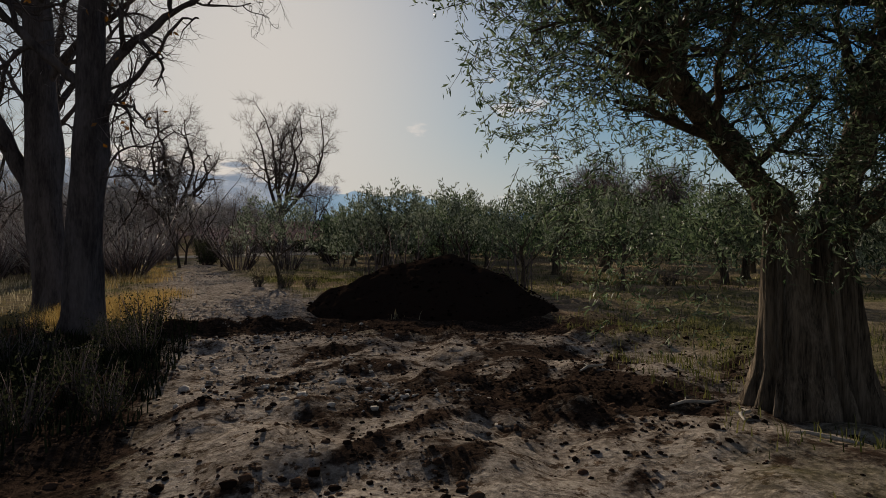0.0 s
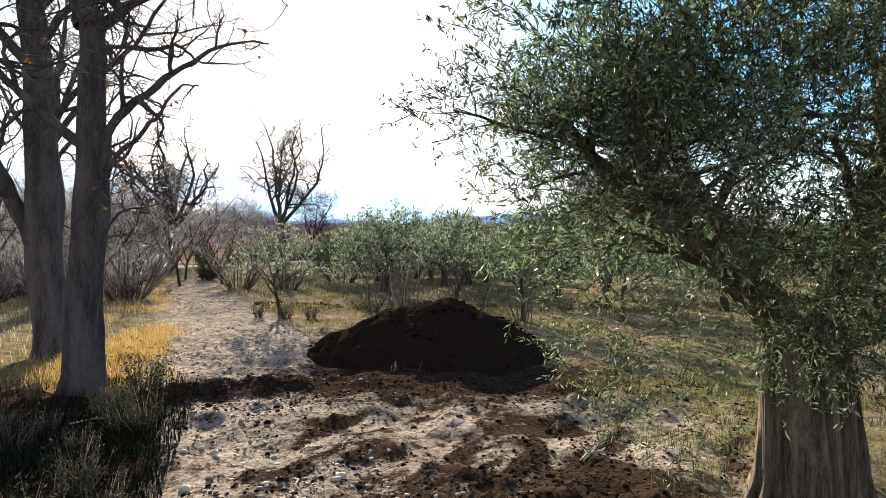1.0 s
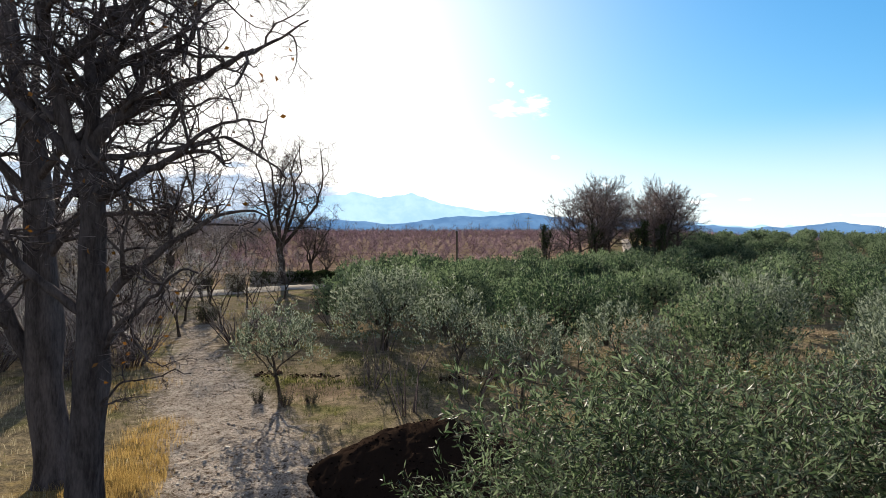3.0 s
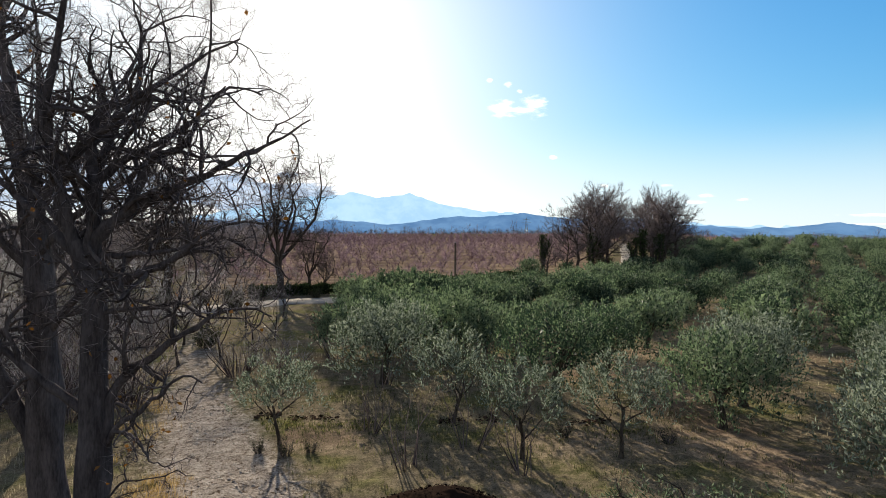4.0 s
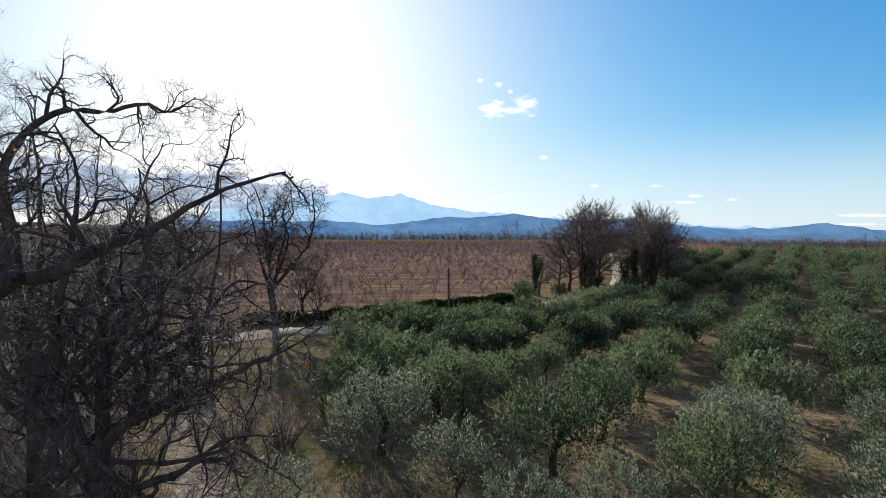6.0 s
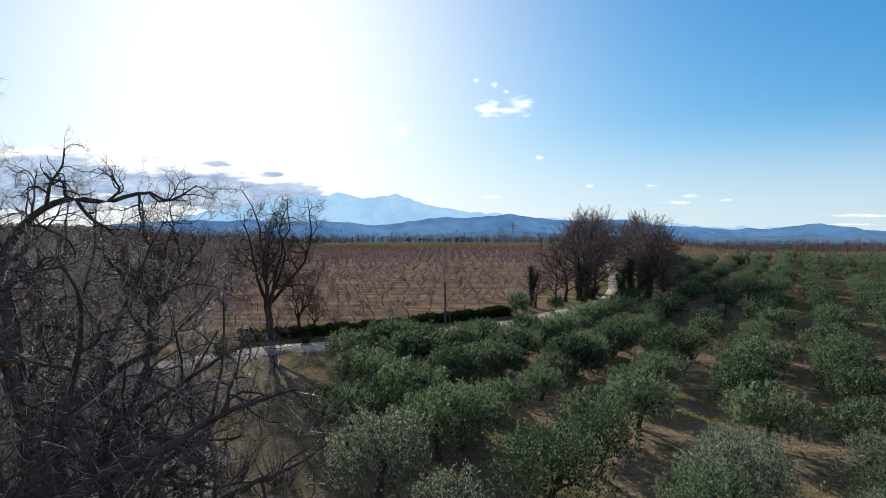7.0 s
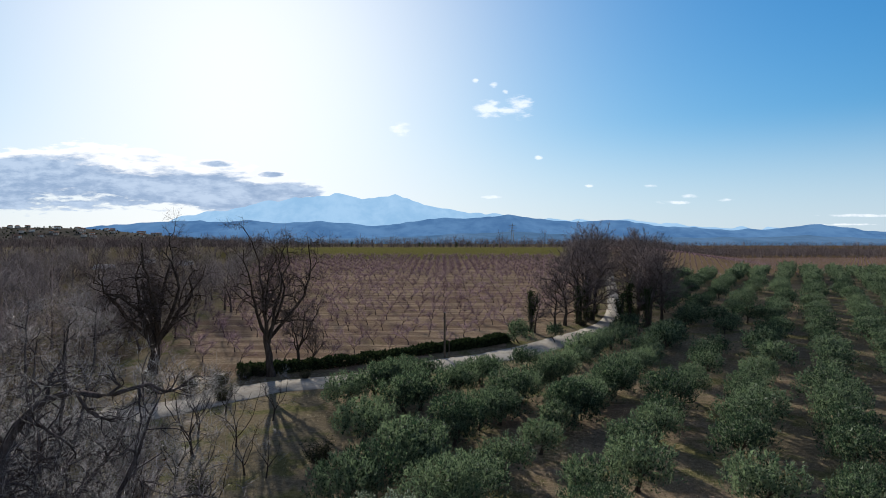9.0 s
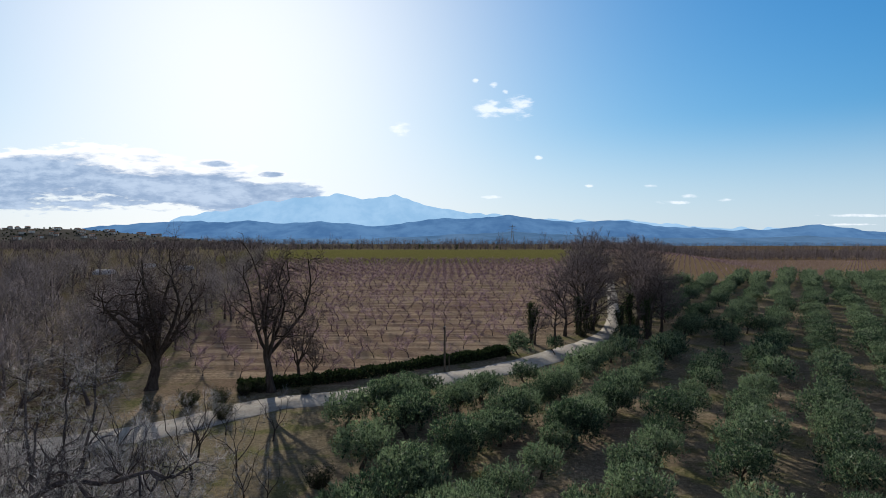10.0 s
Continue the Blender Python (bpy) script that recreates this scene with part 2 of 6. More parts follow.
def ground_material():
    mat = bpy.data.materials.new("ground")
    mat.use_nodes = True
    g = Graph(mat.node_tree)
    at = g.node("ShaderNodeTexCoord").outputs["Object"]
    zones = []
    for zone in ("near_zone", "far_zone"):
        a = g.node("ShaderNodeAttribute")
        a.attribute_name = zone
        zones.append(g.node("ShaderNodeSeparateColor", {0: a.outputs["Color"]}).outputs)
    near, far = zones
    n1, n2, n3 = g.noise(at, 0.35, 5.0, 0.6), g.noise(at, 2.9, 6.0, 0.7), g.noise(at, 21.0, 6.0, 0.72)
    speck = g.step(g.math("ADD", g.math("MULTIPLY", n3, 0.6), g.math("MULTIPLY", n2, 0.4)), 0.40, 0.62)
    rub = g.math("MULTIPLY", g.math("SUBTRACT", n2, 0.5), 0.9)
    meadow = g.mix(speck, (0.115, 0.094, 0.06), (0.33, 0.265, 0.175))
    meadow = g.mix(g.step(n1, 0.48, 0.62), meadow, g.mix(speck, (0.085, 0.086, 0.037), (0.25, 0.225, 0.105)))
    sand = g.mix(speck, (0.21, 0.172, 0.138), (0.57, 0.495, 0.42))
    sand = g.mix(g.step(g.noise(at, 8.0, 5.0, 0.75), 0.53, 0.60), sand, g.mix(speck, (0.055, 0.038, 0.027), (0.19, 0.135, 0.095)))
    straw = g.mix(speck, (0.15, 0.105, 0.045), (0.36, 0.27, 0.12))
    humus = g.mix(speck, (0.018, 0.0125, 0.0095), (0.078, 0.052, 0.038))
    earth = g.mix(speck, (0.13, 0.088, 0.06), (0.29, 0.205, 0.145))
    run = g.node("ShaderNodeVectorMath", {0: at, 1: (0.05, 0.55, 1.0)})
    run.operation = "MULTIPLY"
    furrow = g.noise(run.outputs[0], 1.0, 3.0, 0.6)
    earth = g.mix(g.step(furrow, 0.42, 0.60), earth, g.mix(speck, (0.25, 0.18, 0.12), (0.44, 0.34, 0.235)))
    c = g.mix(g.step(g.math("ADD", far[0], rub), 0.3, 0.7), meadow, earth)
    c = g.mix(g.step(g.math("ADD", far[1], rub), 0.3, 0.7), c, g.mix(speck, (0.095, 0.09, 0.028), (0.19, 0.17, 0.06)))
    c = g.mix(g.step(g.math("ADD", far[2], rub), 0.3, 0.7), c, g.mix(speck, (0.13, 0.09, 0.05), (0.28, 0.20, 0.12)))
    c = g.mix(g.step(g.math("ADD", near[1], rub), 0.3, 0.7), c, straw)
    c = g.mix(g.step(g.math("ADD", near[0], rub), 0.25, 0.75), c, sand)
    c = g.mix(g.step(g.math("ADD", near[2], g.math("MULTIPLY", rub, 2.0)), 0.35, 0.65), c, humus)
    h = g.math("ADD", n3, g.math("MULTIPLY", n2, 2.0))
    rel = g.node("ShaderNodeBump", {"Strength": 0.9, "Distance": 0.05, "Height": h})
    b = g.node("ShaderNodeBsdfPrincipled", {"Base Color": c, "Roughness": 0.95, "Specular IOR Level": 0.0, "Normal": rel.outputs[0]})
    g.node("ShaderNodeOutputMaterial", {0: b.outputs[0]})
    return mat


GROUND = ground_material()

# ---- mesh helpers ----


def mesh_of(name, verts, faces, material, smooth=False):
    """A mesh from an array of places and one of faces (all of one size) or a list of such arrays."""
    verts = np.asarray(verts, dtype=np.float32).reshape(-1, 3)
    lots = faces if isinstance(faces, list) else [faces]
    lots = [np.asarray(f, dtype=np.int32) for f in lots if len(f)]
    me = bpy.data.meshes.new(name)
    me.vertices.add(len(verts))
    me.vertices.foreach_set("co", verts.ravel())
    loops = np.concatenate([f.ravel() for f in lots])
    sizes = np.concatenate([np.full(len(f), f.shape[1], dtype=np.int32) for f in lots])
    me.loops.add(len(loops))
    me.loops.foreach_set("vertex_index", loops)
    me.polygons.add(len(sizes))
    me.polygons.foreach_set("loop_start", np.concatenate([[0], np.cumsum(sizes)[:-1]]).astype(np.int32))
    if smooth:
        me.polygons.foreach_set("use_smooth", np.ones(len(sizes), dtype=bool))
    me.update(calc_edges=True)
    me.validate()
    me.materials.append(material)
    return me


# parts that are a mass of shoots or leaves too fine to pick apart
FINE = ("twig_spray", "crown", "foliage", "understem", "branching", "shoot_mass", "ivy")


def part(name, me, parent=None, label=""):
    """One mesh object, a part of parent where that is given."""
    ob = new(name, me)
    if parent:
        ob.parent = parent
    return tagged(ob, label, kind="stuff" if name in FINE else "")


def bm_mesh(name, bm, material):
    me = bpy.data.meshes.new(name)
    bm.to_mesh(me)
    bm.free()
    me.materials.append(material)
    return me


def unit(v):
    return v / np.maximum(np.linalg.norm(v, axis=-1, keepdims=True), 1e-9)


def tubes(lines, sides_for, flutes=0.0, rng=None):
    """Round tapered tubes along polylines [(points, radii, level)]; returns places and faces."""
    groups = {}
    for pts, rad, lev in lines:
        groups.setdefault((len(pts), sides_for(lev)), []).append((pts, rad))
    all_v, all_f, base = [], [], 0
    for (k, s), lot in groups.items():
        p = np.array([a for a, _ in lot], dtype=np.float64)
        r = np.array([b for _, b in lot], dtype=np.float64)
        tan = np.empty_like(p)
        tan[:, 1:-1] = p[:, 2:] - p[:, :-2]
        tan[:, 0], tan[:, -1] = p[:, 1] - p[:, 0], p[:, -1] - p[:, -2]
        tan = unit(tan)
        ref = np.where(np.abs(tan[:, :1, 2:3]) > 0.9, np.array([1.0, 0, 0]), np.array([0.0, 0, 1.0]))
        a = unit(np.cross(tan, np.broadcast_to(ref, tan.shape)))
        b = np.cross(tan, a)
        ang = np.linspace(0, 2 * np.pi, s, endpoint=False)
        ring = a[:, :, None] * np.cos(ang)[None, None, :, None] + b[:, :, None] * np.sin(ang)[None, None, :, None]
        rr = r[:, :, None, None] * np.ones((1, 1, s, 1))
        if flutes:
            rr = rr * (1 + flutes * np.sin(ang * 3 + 1.0)[None, None, :, None] * np.cos(np.arange(k) * 0.9)[None, :, None, None] + 0.5 * flutes * np.sin(ang * 5 + 0.4)[None, None, :, None])
        v = p[:, :, None] + ring * rr
        n = len(lot)
        idx = base + np.arange(n * k * s).reshape(n, k, s)
        q = np.stack([idx[:, :-1], np.roll(idx[:, :-1], -1, 2), np.roll(idx[:, 1:], -1, 2), idx[:, 1:]], -1).reshape(-1, 4)
        all_v.append(v.reshape(-1, 3))
        all_f.append(q)
        base += n * k * s
    return np.concatenate(all_v), np.concatenate(all_f)


def spikes(starts, ways, lengths, radii, rng, bend=0.25, joints=2):
    """Twigs: thin three-sided tapering shoots, one or two joints long."""
    n = len(starts)
    ways = unit(ways)
    side = unit(np.cross(ways, rng.normal(size=(n, 3))))
    up = np.cross(ways, side)
    ang = np.arange(3) * 2.094
    ring = side[:, None] * np.cos(ang)[None, :, None] + up[:, None] * np.sin(ang)[None, :, None]
    cols = [starts[:, None] + ring * radii[:, None, None]]
    if joints == 2:
        mid = starts + ways * (lengths * 0.5)[:, None] + side * (lengths * bend * 0.3)[:, None]
        cols.append(mid[:, None] + ring * (radii * 0.7)[:, None, None])
    tip = starts + ways * lengths[:, None] + up * (lengths * bend * rng.uniform(-1, 1, n))[:, None]
    cols.append(tip[:, None])
    v = np.concatenate(cols, 1)
    k = v.shape[1]
    o = np.arange(n)[:, None] * k
    quads, tris = [], []
    for i in range(3):
        j = (i + 1) % 3
        if joints == 2:
            quads.append(o + np.array([[i, j, 3 + j, 3 + i]]))
            tris.append(o + np.array([[3 + i, 3 + j, 6]]))
        else:
            tris.append(o + np.array([[i, j, 3]]))
    return v.reshape(-1, 3), (np.concatenate(quads) if quads else np.zeros((0, 4), int)), np.concatenate(tris)


def leaves(at, ways, length, width, rng, fold=0.25):
    """Narrow leaves, each two triangles folded along the midrib."""
    n = len(at)
    ways = unit(ways)
    side = unit(np.cross(ways, rng.normal(size=(n, 3))))
    nor = np.cross(ways, side)
    ln = (length * rng.uniform(0.7, 1.3, n))[:, None]
    wd = (width * rng.uniform(0.7, 1.3, n))[:, None]
    a = at
    b = at + ways * ln * 0.5 + side * wd * 0.5 + nor * wd * fold
    c = at + ways * ln
    d = at + ways * ln * 0.5 - side * wd * 0.5 + nor * wd * fold
    v = np.stack([a, b, c, d], 1).reshape(-1, 3)
    o = np.arange(n)[:, None] * 4
    return v, np.concatenate([o + np.array([[0, 1, 2]]), o + np.array([[0, 2, 3]])])


def blades(at, ways, length, width, rng):
    """Narrow leaves seen from afar, one triangle each."""
    n = len(at)
    ways = unit(ways)
    side = unit(np.cross(ways, rng.normal(size=(n, 3)))) * (width * rng.uniform(0.7, 1.3, n) * 0.7)[:, None]
    v = np.stack([at - side, at + side, at + ways * (length * rng.uniform(0.8, 1.4, n))[:, None]], 1).reshape(-1, 3)
    return v, np.arange(n * 3).reshape(n, 3)


def grow(rng, start, way, length, radius, level, deepest, rule, out):
    """A limb that wanders, tapers and throws off smaller limbs."""
    segs = max(3, rule["segs"] - level)
    way = np.array(way, dtype=float) / np.linalg.norm(way)
    pts, rad = [np.array(start, dtype=float)], [radius]
    step = length / segs
    for i in range(segs):
        way = way + rng.normal(size=3) * rule["wander"] + np.array([0, 0, rule["lift"]]) * (0.3 + 0.5 * level / max(1, deepest))
        way = way / np.linalg.norm(way)
        pts.append(pts[-1] + way * step)
        rad.append(radius * (1 - (1 - rule["taper"]) * (i + 1) / segs))
    out.append((np.array(pts), np.array(rad), level))
    if level >= deepest:
        return
    n = rule["kids"][level]
    turn = rng.uniform(0, 6.28)
    for j in range(n):
        f = rule["from"] + (1 - rule["from"]) * (j + rng.uniform(0.2, 0.9)) / n
        if level == 0:
            f = rule["from0"] + (1 - rule["from0"]) * (j + rng.uniform(0.1, 0.9)) / n
        i = min(int(f * segs), segs - 1)
        p = pts[i] + (pts[i + 1] - pts[i]) * (f * segs - i)
        d = unit(pts[i + 1] - pts[i])
        turn += 2.4 + rng.normal() * 0.4
        s = np.cross(d, [0.3, 0.2, 1.0])
        s = unit(s)
        t = np.cross(d, s)
        open_ = math.radians(rule["angle"][level] + rng.normal() * 10)
        w = d * math.cos(open_) + (s * math.cos(turn) + t * math.sin(turn)) * math.sin(open_)
        r_here = rad[i] * rule["slim"][level] * rng.uniform(0.75, 1.1)
        l_here = length * rule["short"][level] * rng.uniform(0.7, 1.2) * (1.15 - 0.45 * f)
        grow(rng, p, w, l_here, r_here, level + 1, deepest, rule, out)


def twigs_on(lines, level_from, count, length, radius, rng, droop=0.0, joints=2, spread=0.8):
    """Twigs strewn along all limbs at or past a level."""
    sel = [(p, l) for p, r, l in lines if l >= level_from]
    w = np.array([np.linalg.norm(p[-1] - p[0]) for p, _ in sel])
    pick = rng.choice(len(sel), count, p=w / w.sum())
    at, way = np.empty((count, 3)), np.empty((count, 3))
    for n, i in enumerate(pick):
        p = sel[i][0]
        f = rng.uniform(0.1, 1.0) * (len(p) - 1.001)
        j = int(f)
        at[n] = p[j] + (p[j + 1] - p[j]) * (f - j)
        way[n] = p[j + 1] - p[j]
    way = unit(way) + rng.normal(size=(count, 3)) * spread + np.array([0, 0, 0.35 - droop])
    return at, way, length * rng.uniform(0.5, 1.4, count), np.full(count, radius) * rng.uniform(0.7, 1.3, count)


def joined(*pieces):
    """Several (places, quads, tris) as one."""
    vs, qs, ts, o = [], [], [], 0
    for v, q, t in pieces:
        vs.append(v)
        qs.append(np.asarray(q, dtype=int).reshape(-1, 4) + o)
        ts.append(np.asarray(t, dtype=int).reshape(-1, 3) + o)
        o += len(v)
    return np.concatenate(vs), [np.concatenate(qs), np.concatenate(ts)]


NO4, NO3 = np.zeros((0, 4), int), np.zeros((0, 3), int)


def soft_noise(x, y, scale, seed=0):
    """Smooth value noise on a plane, about -1 to 1."""
    r = np.random.default_rng(seed)
    tab = r.uniform(-1, 1, (64, 64))
    u, v = np.asarray(x) / scale + 17.3, np.asarray(y) / scale + 9.1
    i, j = np.floor(u).astype(int), np.floor(v).astype(int)
    a, b = u - i, v - j
    a, b = a * a * (3 - 2 * a), b * b * (3 - 2 * b)
    q = lambda m, n: tab[m % 64, n % 64]
    return (q(i, j) * (1 - a) + q(i + 1, j) * a) * (1 - b) + (q(i, j + 1) * (1 - a) + q(i + 1, j + 1) * a) * b


def land(x, y):
    """The lie of the land: level by the grove, then a long slope up past the road; beyond the grove it levels off again to a plain."""
    x, y = np.asarray(x, dtype=float), np.asarray(y, dtype=float)
    f = np.clip((x - 0.30 * y - 4.0) / 70.0, 0, 1)
    f = f * f * (3 - 2 * f)
    top = 300.0 - 152.0 * f
    y = top - 12 * np.logaddexp(0.0, (top - y) / 12)
    return 0.043 * 6 * np.logaddexp(0.0, (y - 58) / 6)


ROAD = [(-120, 8), (-70, 26), (-45, 38.5), (-30, 46), (-23, 50.6), (-16.7, 57.4), (-9.6, 60.3), (-0.7, 66.9), (7, 71.6), (15.3, 80), (21, 86.7), (26, 97), (31, 112), (45, 166), (50, 186)]


def smooth_line(pts, steps=8):
    p = np.array(pts, dtype=float)
    out = []
    for i in range(len(p) - 1):
        a, b, c, d = p[max(i - 1, 0)], p[i], p[i + 1], p[min(i + 2, len(p) - 1)]
        for t in np.arange(steps) / steps:
            out.append(0.5 * ((2 * b) + (c - a) * t + (2 * a - 5 * b + 4 * c - d) * t * t + (3 * b - a - 3 * c + d) * t ** 3))
    out.append(p[-1])
    return np.array(out)


ROAD_LINE = smooth_line(ROAD)


def off_line(x, y, line):
    """Signed distance from a line (positive on its left) and where along it."""
    x, y = np.asarray(x, dtype=float), np.asarray(y, dtype=float)
    if x.size == 1:
        a, d = line[:-1], line[1:] - line[:-1]
        e = np.array([float(x), float(y)]) - a
        e = e - np.clip((e * d).sum(1) / (d * d).sum(1), 0, 1)[:, None] * d
        m = np.hypot(e[:, 0], e[:, 1])
        i = int(m.argmin())
        return np.float64(m[i] * (np.sign(d[i, 0] * e[i, 1] - d[i, 1] * e[i, 0]) or 1.0))
    best, sign = np.full(x.shape, 1e9), np.zeros(x.shape)
    for a, b in zip(line[:-1], line[1:]):
        d = b - a
        t = np.clip(((x - a[0]) * d[0] + (y - a[1]) * d[1]) / (d @ d), 0, 1)
        ex, ey = x - a[0] - t * d[0], y - a[1] - t * d[1]
        m = np.hypot(ex, ey)
        s = np.sign(d[0] * ey - d[1] * ex)
        closer = m < best
        best, sign = np.where(closer, m, best), np.where(closer, s, sign)
    return best * np.where(sign == 0, 1, sign)


PATH_LINE = smooth_line([(0.3, 2.0), (-0.9, 5.0), (-3.3, 9.2), (-4.9, 13.0), (-7.5, 18.0), (-10.7, 24.5), (-16.5, 38.0), (-21, 50.0)], 5)


def heap(x, y):
    """Height of the heap of dark compost over the ground."""
    u, v = (x + 0.30) / np.where(x < -0.30, 2.65, 2.2), (y - 11.6) / np.where(y < 11.6, 1.7, 2.3)
    r = np.sqrt(u * u + v * v)
    return 0.97 * np.clip(1 - np.clip(r, 0, 1) ** 1.55, 0, 1)


def tracks(x, y):
    """Streaks that wheels left slantwise over the yard, about -1 to 1."""
    across, along = 0.88 * x - 0.47 * y, 0.47 * x + 0.88 * y
    return 0.65 * soft_noise(across, along * 0.11, 0.21, 61) + 0.5 * soft_noise(across, along * 0.16, 0.11, 62)


def bumps(x, y):
    """Small unevenness of the ground near the flight."""
    near = np.exp(-((np.hypot(x, y - 7) / 16) ** 2))
    rut = np.abs(tracks(x, y)) * np.exp(-(((x + 0.8) / 2.6) ** 4 + ((y - 6.0) / 3.0) ** 4)) * 1.6
    z = near * (0.075 * soft_noise(x, y, 0.9, 1) + 0.05 * soft_noise(x, y, 0.34, 2)) + 0.03 * rut
    yard = np.exp(-(((x + 0.3) / 4.0) ** 4 + ((y - 6.2) / 3.6) ** 4))
    bank = np.abs((x + 4.3) * 0.51 - (y - 7.7) * 0.86)
    run = np.clip((x + 4.6) / 0.8, 0, 1) * np.clip((-1.4 - x) / 0.8, 0, 1)
    z = z + run * np.exp(-(bank / 0.5) ** 2) * (0.13 + 0.09 * soft_noise(x, y, 0.3, 17) + 0.05 * soft_noise(x, y, 0.13, 18))
    z = z + np.exp(-(((x - 0.9) / 1.1) ** 2 + ((y - 4.7) / 0.6) ** 2)) * (0.10 + 0.08 * soft_noise(x, y, 0.3, 19) + 0.05 * soft_noise(x, y, 0.13, 20))
    crumb = np.clip(soft_noise(x, y, 0.45, 13) + 0.6 * soft_noise(x, y, 1.6, 14), 0, 1)
    z = z + yard * crumb * (0.07 * np.abs(soft_noise(x, y, 0.21, 15)) + 0.05 * np.abs(soft_noise(x, y, 0.11, 16)))
    return z + 0.10 * soft_noise(x, y, 5.0, 3) * np.clip(np.hypot(x, y) / 12, 0, 1) * (np.hypot(x, y) < 40)


def ground_z(x, y):
    return land(x, y) + bumps(np.asarray(x, dtype=float), np.asarray(y, dtype=float)) - 0.12 * np.exp(-(np.minimum(np.abs(off_line(x, y, ROAD_LINE)), 50) / 3.0) ** 2)


# ---- ground ----


def build_ground():
    out = np.cumsum(0.075 * 1.11 ** np.arange(1, 84))
    gx = np.concatenate([-5.2 - out[::-1], np.arange(-5.2, 4.61, 0.075), 4.6 + out])
    gy = np.concatenate([2.0 - out[:62][::-1], np.arange(2.0, 11.51, 0.075), 11.5 + out])
    x, y = np.meshgrid(gx, gy)
    z = ground_z(x, y)
    nx, ny = len(gx), len(gy)
    i = np.arange((ny - 1) * nx).reshape(ny - 1, nx)[:, :-1].ravel()
    me = mesh_of("ground", np.stack([x, y, z], -1), np.stack([i, i + 1, i + nx + 1, i + nx], -1), GROUND, True)
    x, y = x.ravel(), y.ravel()
    path = np.abs(off_line(x, y, PATH_LINE))
    wide = np.interp(y, [2, 6, 9, 13, 20, 40], [2.2, 2.2, 1.6, 2.1, 1.8, 1.4])
    sand = np.clip(1.3 - path / wide, 0, 1) * (y < 55) * np.interp(y, [14, 26], [1.0, 0.62])
    yard = np.clip(1.4 - np.hypot((x - 0.1) / 3.1, (y - 5.6) / 3.6), 0, 1)
    sand = np.maximum(sand, yard)
    straw = np.exp(-(((x + 5.6) / 1.6) ** 2 + ((y - 11) / 3.2) ** 2)) * 1.2 + 0.5 * np.clip(soft_noise(x, y, 6.0, 5), 0, 1) * (y < 45)
    hum = np.exp(-(((x + 0.3) / 3.6) ** 2 + ((y - 9.4) / 2.0) ** 2)) * 1.0
    hum = np.maximum(hum, 0.95 * np.exp(-((np.abs((x + 4.3) * 0.51 - (y - 7.7) * 0.86) / 0.75) ** 2)) * (x > -5.0) * (x < -0.9))
    hum = np.maximum(hum, 0.85 * np.exp(-(((x - 1.0) / 1.7) ** 2 + ((y - 4.9) / 1.1) ** 2)))
    hum = np.maximum(hum, 0.55 * np.clip(1.2 - np.hypot((x - 0.4) / 3.4, (y - 5.8) / 3.2), 0, 1) + 0.40 * soft_noise(x, y, 0.7, 8))
    hum = np.maximum(hum, np.clip(1.5 - np.hypot((x - 0.1) / 3.2, (y - 5.8) / 3.4), 0, 1) * (0.30 + 0.75 * tracks(x, y) + 0.3 * soft_noise(x, y, 0.35, 63)))
    # dark soil carried into this corner, standing in for tree shade as well
    shade_corner = (x + 3.9) * 0.92 + (y - 7.6) * 0.40
    hum = np.maximum(hum, np.clip(0.75 - shade_corner / 0.7, 0, 0.9) * (y < 8.2) * (x > -6.5))
    thicket = (x < -20 - 0.21 * y) & (off_line(x, y, ROAD_LINE) > 2.5) & (y < 600)
    belt = ((y > 384) & (x > 60 + 0.05 * y)) | ((y > 422) & (x > -75 - 0.1 * y))
    hum = np.maximum(hum, (thicket | belt) * 0.48)
    near = np.stack([sand, straw, np.clip(hum, 0, 1), np.ones_like(x)], -1)
    side = off_line(x, y, ROAD_LINE)
    orchard = (side > 4.2) & (y < 243 + 0.02 * x) & (x > -18.5 - 0.21 * y)
    grove = (side < -3.0) & (y > 10) & (x > -4.5 - (y - 14) * 0.2)
    strip = (y > 243 + 0.02 * x) & (y < 424) & (side > 0) & (x > -75 - 0.1 * y)
    vines = (side < -3) & (y > 128 + 0.5 * x)
    tint = np.where(orchard, 0.7 + 0.25 * soft_noise(x, y, 9.0, 6), np.where(grove, 0.35 + 0.35 * soft_noise(x, y, 3.0, 9), 0.0))
    far = np.stack([tint, strip * 1.0, vines * 0.8, np.ones_like(x)], -1)
    for name, data in (("near_zone", near), ("far_zone", far)):
        a = me.color_attributes.new(name, "FLOAT_COLOR", "POINT")
        a.data.foreach_set("color", data.astype(np.float32).ravel())
    return tagged(new("ground", me), "sandy and grassy farmland rising gently to the horizon", "ground", kind="structure")


build_ground()


